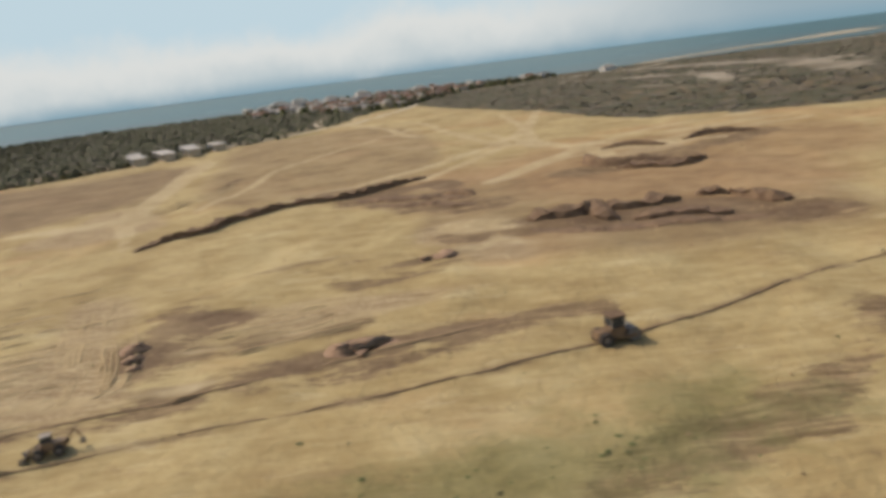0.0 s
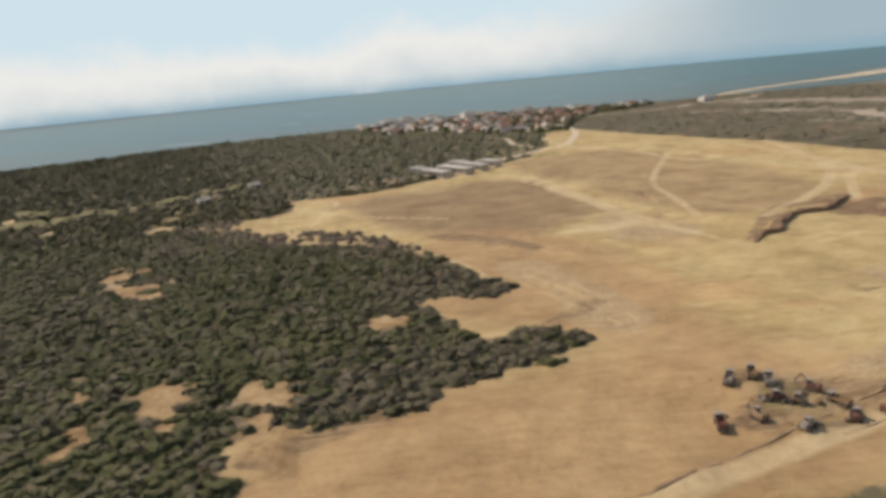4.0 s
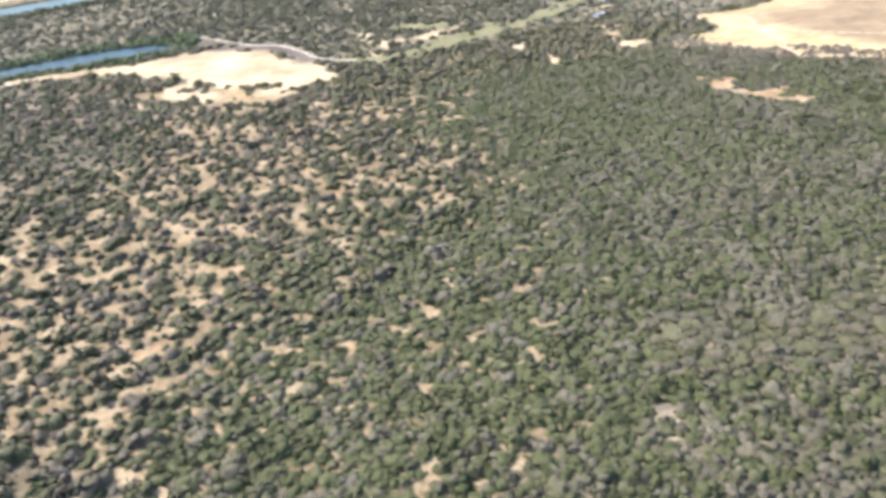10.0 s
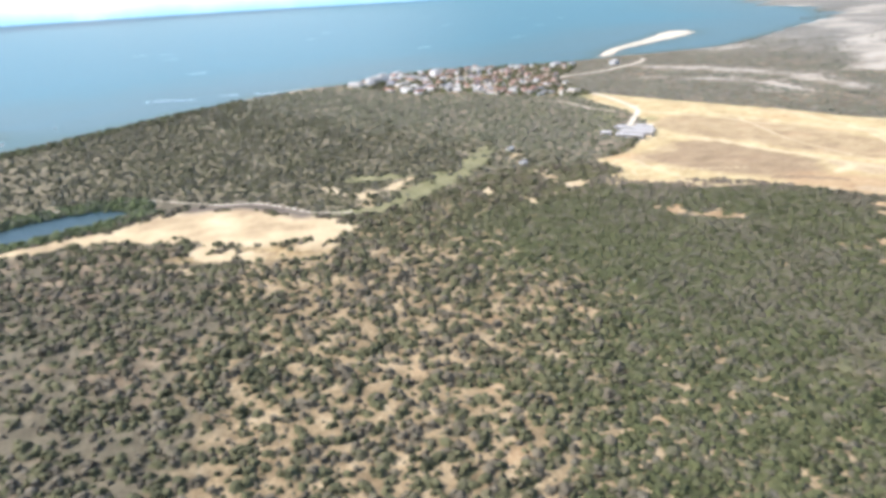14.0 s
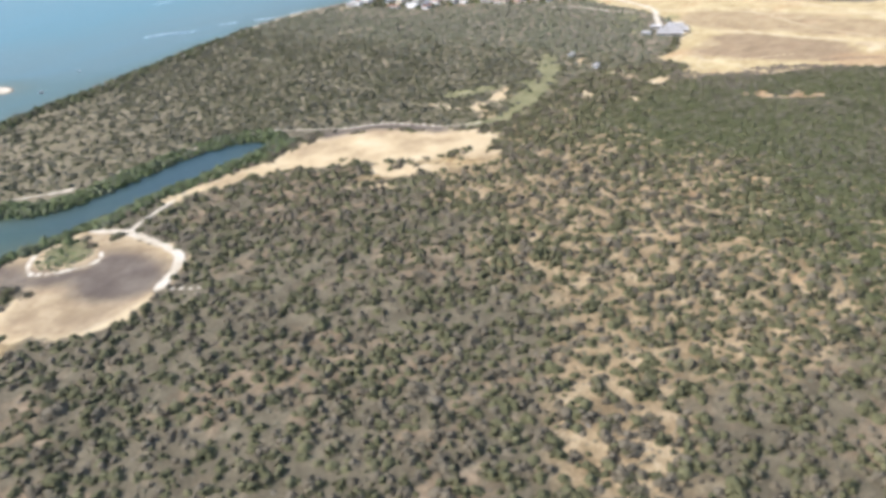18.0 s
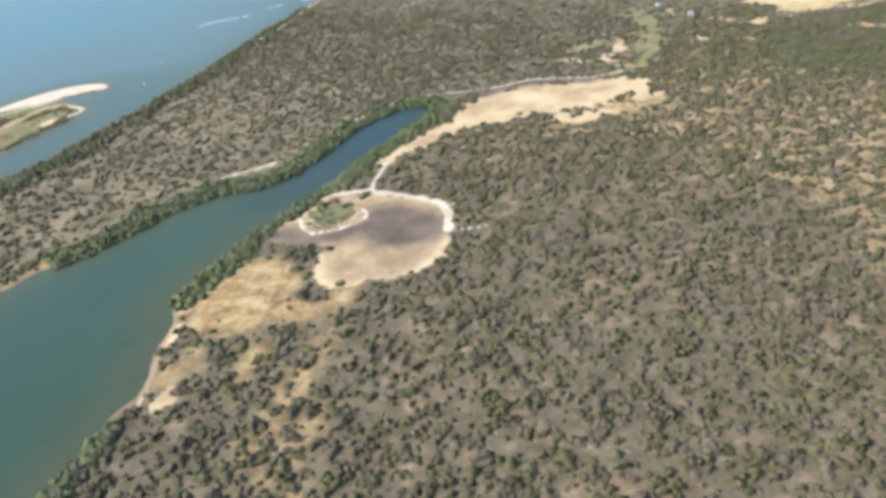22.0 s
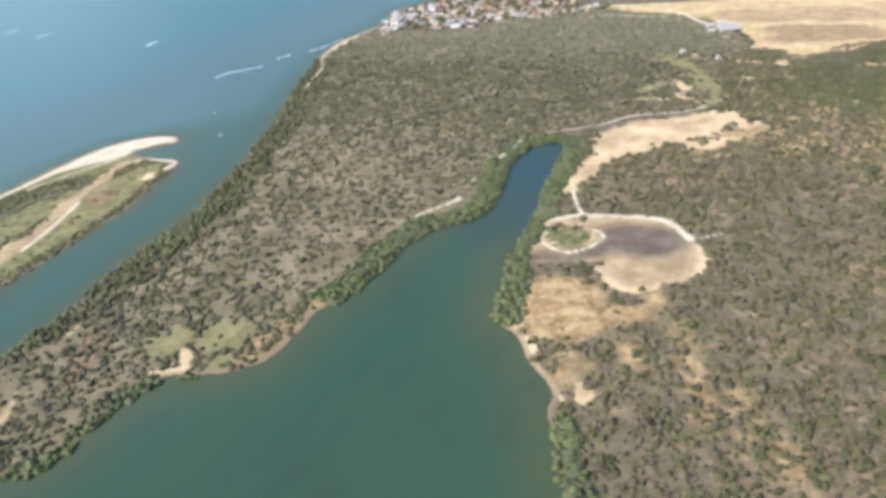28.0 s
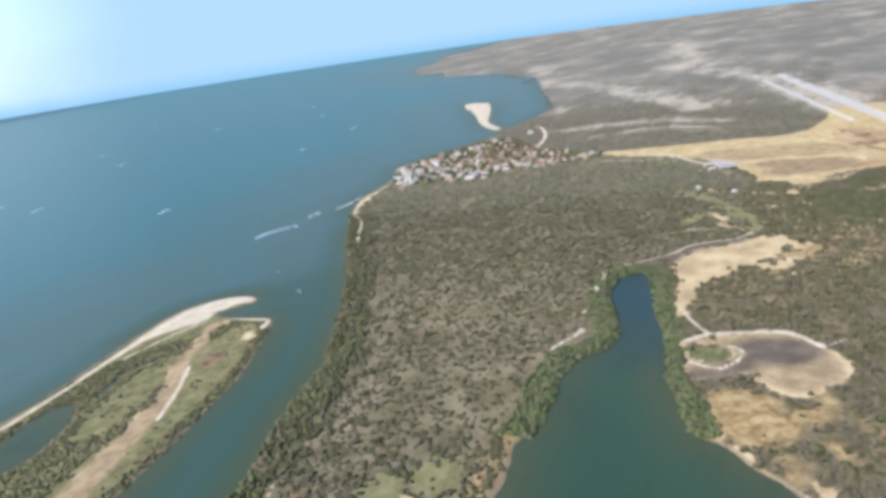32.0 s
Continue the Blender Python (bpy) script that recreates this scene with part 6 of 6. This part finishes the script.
def house(x, y, turn, l, w, h, wall, roof, hip, name="house"):
    ob = root(name, f"small {WALL_WORD[wall]} house with {ROOF_WORD[roof]}", "house", "houses of the town", x, y, lift(x, y) - 0.1, turn)
    bm = B()
    box(bm, 0, 0, 0, l, w, h)
    if not hip:
        for s in (-1, 1):
            v = [bm.verts.new((s * l / 2, -w / 2, h)), bm.verts.new((s * l / 2, w / 2, h)), bm.verts.new((s * l / 2, 0, h + w * 0.26))]
            bm.faces.new(v)
    part("wall", bm, WALLS[wall], ob)
    e, rise = 0.45, w * 0.28
    bm = B()
    k = 0.35 * l if hip else 0.0
    top = [(-l / 2 - e + k, 0, h + rise), (l / 2 + e - k, 0, h + rise)]
    low = [(-l / 2 - e, -w / 2 - e, h - 0.1), (l / 2 + e, -w / 2 - e, h - 0.1), (l / 2 + e, w / 2 + e, h - 0.1), (-l / 2 - e, w / 2 + e, h - 0.1)]
    vs = [bm.verts.new(p) for p in top + low]
    bm.faces.new((vs[0], vs[2], vs[3], vs[1]))
    bm.faces.new((vs[1], vs[4], vs[5], vs[0]))
    bm.faces.new((vs[0], vs[5], vs[2]))
    bm.faces.new((vs[1], vs[3], vs[4]))
    bmesh.ops.solidify(bm, geom=bm.faces[:], thickness=0.15)
    part("roof", bm, ROOFS[roof], ob)
    bm = B()
    box(bm, 0.1 * l, -w / 2, 0.1, 1.0, 0.12, 2.1)
    part("door", bm, DOOR_P, ob)
    for s in (-0.3, 0.34):
        bm = B()
        box(bm, s * l, -w / 2, 1.1, 1.3, 0.12, 1.1)
        part("window", bm, GLASS, ob)
    return ob


rt = random.Random(11)
placed, tries = [], 0
while len(placed) < 200 and tries < 12000:
    tries += 1
    x, y = rt.uniform(-60, 330), rt.uniform(545, 850)
    inn = float(at(town_d, np.array([x]), np.array([y]))[0])
    if inn < 3 or lift(x, y) < 0.3 or any((x - a) ** 2 + (y - b) ** 2 < 74 for a, b in placed):
        continue
    if rt.random() > (0.25 + 0.75 * math.exp(-((x - 60) / 90) ** 2)) * (0.4 + 1.6 * max(0, noise.noise(Vector((x * 0.022, y * 0.022, 4))) + 0.15)):
        continue
    placed.append((x, y))
    west = x < 40
    house(x, y, rt.choice((20, 110, 28, 118, 15)), rt.uniform(4.4, 10.5) * (1.5 if x < 30 else 1), rt.uniform(3.6, 6.4) * (1.35 if x < 30 else 1), rt.choice((2.2, 2.6, 2.8, 4.6)) , rt.choice((0, 0, 0, 0, 1, 3) if west else (0, 0, 1, 1, 2, 3)), rt.choice((1, 1, 1, 0, 3) if west else (0, 0, 0, 1, 1, 2, 3)), rt.random() < 0.4)
for x, y, l, w, h in ((-28, 800, 22, 11, 6), (-10, 815, 16, 10, 7), (20, 838, 14, 9, 5), (-40, 780, 15, 8, 4), (60, 800, 14, 10, 7), (120, 790, 16, 9, 5), (230, 770, 18, 8, 4), (300, 730, 14, 8, 4)):
    tagged(house(x, y, 28, l, w, h, 0, 1, True, "hotel"), "large white waterfront building with a pale roof", "building", "waterfront buildings")

x, y = scatter(-70, 340, 540, 860, 5.2, lambda x, y: (at(town_d, x, y) > 0) * (at(land, x, y) > 3) * 0.8)
keep_t = np.array([all((a - p) ** 2 + (b - q) ** 2 > 26 for p, q in placed) for a, b in zip(x, y)], bool)
x, y = x[keep_t], y[keep_t]
thicket("town_trees", LEAN, x, y, hz(x, y), rng.uniform(1.6, 3.2, len(x)), rng.uniform(1.0, 1.6, len(x)), LEAF_DENSE, "dark green garden trees between the town's houses", "trees")

# ---- terminal sheds of the airfield ----
SHED_ROOF = plain("weathered_shed_roof", (0.68, 0.61, 0.51), (0.42, 0.37, 0.31), 0.22, 0.8)


def shed(x, y, turn, l, w, h, label):
    ob = root("terminal_shed", label, "airport building", "airfield sheds", x, y, lift(x, y) - 0.1, turn)
    bm = B()
    box(bm, 0, 0, 0, l, w, h)
    part("wall", bm, WALLS[1], ob)
    bm = B()
    n = 24
    prof = [(-l / 2 + k * l / n, h + (0.42 if k % 2 else 0.3)) for k in range(n + 1)]
    rows = [[bm.verts.new((px, s * (w / 2 + 0.8), pz - t)) for px, pz in prof] for s, t in ((-1, 0), (1, 0), (1, 0.12), (-1, 0.12))]
    for a, b in zip(rows, rows[1:] + rows[:1]):
        for k in range(n):
            bm.faces.new((a[k], a[k + 1], b[k + 1], b[k]))
    for e in (0, n):
        bm.faces.new([r[e] for r in rows])
    part("roof", bm, SHED_ROOF, ob, "ribbed pale grey sheet roof")
    for k in range(9):
        bm = B()
        box(bm, -l * 0.44 + k * l * 0.11, -w / 2, 1.0, l * 0.06, 0.15, 1.3)
        part("window", bm, GLASS, ob)
    for k in range(6):
        bm = B()
        tube(bm, (-l * 0.45 + k * l * 0.18, -w / 2 - 0.6, 0), (-l * 0.45 + k * l * 0.18, -w / 2 - 0.6, h + 0.2), 0.12, 0.12, 6)
        part("column", bm, WALLS[0], ob)
    return ob


for x, y, l, w, text in ((17, 352, 22, 4.4, "long low terminal building with a grey ribbed roof"), (27, 357, 26, 4.6, "second long low shed with a grey ribbed roof"), (37, 362, 20, 4.2, "open-sided shed with a weathered grey roof"), (46, 370, 14, 4.2, "short grey-roofed shed beside the terminal"), (30, 378, 10, 5, "square grey-roofed shed behind the terminal"), (8, 370, 8, 4, "small shed with a grey ribbed roof by the field track")):
    shed(x, y, -58, l, w, 3.0, text)
for x, y in ((-78, 372), (-92, 331)):
    house(x, y, 35, 5, 4, 2.5, 0, 1, False, "outbuilding")

# ---- sea: boats and breaking waves ----
FOAM = plain("sea_foam", (0.72, 0.76, 0.76), (0.60, 0.66, 0.66), 0.3, 0.8)


BOAT_P = plain("white_boat_paint", (0.78, 0.77, 0.74), (0.66, 0.65, 0.62), 1.0, 0.4)


def boat(x, y, turn, size):
    ob = root("boat", "small white open motor boat on the water", "boat", "boats", x, y, 0.0, turn)
    bm = B()
    sec = ((-1.0, 0.42, 0.3), (-0.3, 0.5, 0.32), (0.5, 0.4, 0.38), (1.1, 0.04, 0.5))
    rows = [[bm.verts.new((px * size, s * w * size * f, z * size)) for s, f, z in ((-1, 1, t), (-1, 0.6, -0.06), (1, 0.6, -0.06), (1, 1, t))] for px, w, t in sec]
    for a, b in zip(rows, rows[1:]):
        for k in range(3):
            bm.faces.new((a[k], a[k + 1], b[k + 1], b[k]))
    bm.faces.new(rows[0])
    bmesh.ops.solidify(bm, geom=bm.faces[:], thickness=0.06)
    part("hull", bm, BOAT_P, ob)
    bm = B()
    box(bm, -0.1 * size, 0, 0.1 * size, 0.35 * size, 0.7 * size, 0.06 * size)
    part("thwart", bm, BARK, ob)
    bm = B()
    box(bm, -1.05 * size, 0, 0.2 * size, 0.16 * size, 0.16 * size, 0.35 * size, 0.02)
    part("outboard_motor", bm, GREY_M, ob)
    return ob


for x, y, turn, size in ((-437, 679, 60, 3.0), (-395, 742, 20, 1.6)):
    boat(x, y, turn, size)


def foam(name, pts, width, seed, label="broken white foam of waves on a shoal"):
    """Torn strips of foam riding on the water."""
    q, r = spline(pts, False, 8), random.Random(seed)
    bm = B()
    for x, y in q:
        for _ in range(3):
            px, py, a = x + r.gauss(0, width), y + r.gauss(0, width), r.uniform(-0.4, 0.4) + 0.4
            L, W = r.uniform(0.8, 3.6), r.uniform(0.25, 0.8)
            ring = [(L * math.cos(t) * r.uniform(0.6, 1.1), W * math.sin(t) * r.uniform(0.6, 1.1)) for t in np.arange(8) * 0.785]
            c, s = math.cos(a), math.sin(a)
            low = [bm.verts.new((px + u * c - v * s, py + u * s + v * c, -0.03)) for u, v in ring]
            top = [bm.verts.new((px + (u * c - v * s) * 0.8, py + (u * s + v * c) * 0.8, 0.14)) for u, v in ring]
            bm.faces.new(top)
            for k in range(8):
                bm.faces.new((low[k], low[(k + 1) % 8], top[(k + 1) % 8], top[k]))
    me = bpy.data.meshes.new(name)
    bm.to_mesh(me)
    bm.free()
    me.materials.append(FOAM)
    return tagged(new(name, me), label, "foam", kind="stuff")


foam("surf", [(-300, 860), (-287, 860), (-276, 856), (-262, 846), (-248, 837)], 1.8, 5)
foam("surf", [(-215, 846), (-195, 842)], 1.2, 6)
foam("surf", [(-175, 828), (-165, 824), (-150, 822)], 1.0, 7)
foam("surf", [(-150, 822), (-110, 830)], 0.8, 8, "thin white foam along the beach")
for k in range(14):
    x, y = rt.uniform(-300, 900), rt.uniform(1100, 2300)
    if rt.random() < 0.8 and float(at(land, np.array([x]), np.array([y]))[0]) < -60:
        foam("whitecap", [(x, y), (x + 14, y + 6), (x + 26, y + 8)], 2.0, 30 + k, "small whitecap out at sea")

# ---- runway, taxiway ----
CONCRETE = plain("pale_runway", (0.46, 0.42, 0.36), (0.38, 0.345, 0.29), 0.05, 0.9)


def slab(name, a, b, width, label):
    a, b = Vector((*a, 0)), Vector((*b, 0))
    d = (b - a).normalized()
    n = Vector((-d.y, d.x, 0))
    ob = tagged(new(name), label, "runway", kind="structure")
    ob.location = a
    bays = int((b - a).length / 12)
    me = bpy.data.meshes.new("bay")
    bm = B()
    L = (b - a).length / bays
    box(bm, 0, 0, 0, L - 0.15, width / 2 - 0.12, 0.35, 0.04)
    bm.to_mesh(me)
    bm.free()
    me.materials.append(CONCRETE)
    for k in range(bays):
        for s in (-1, 1):
            p = d * (L * (k + 0.5)) + n * (s * width / 4)
            o = new("bay", me)
            o.parent = ob
            o.matrix_basis = Matrix.Translation((p.x, p.y, 0.55)) @ Matrix.Rotation(math.atan2(d.y, d.x), 4, "Z")
    return ob


slab("runway", (860, 352), (300, 168), 22, "pale concrete runway in long bays")
slab("taxiway", (880, 410), (420, 255), 11, "narrow pale concrete taxiway")
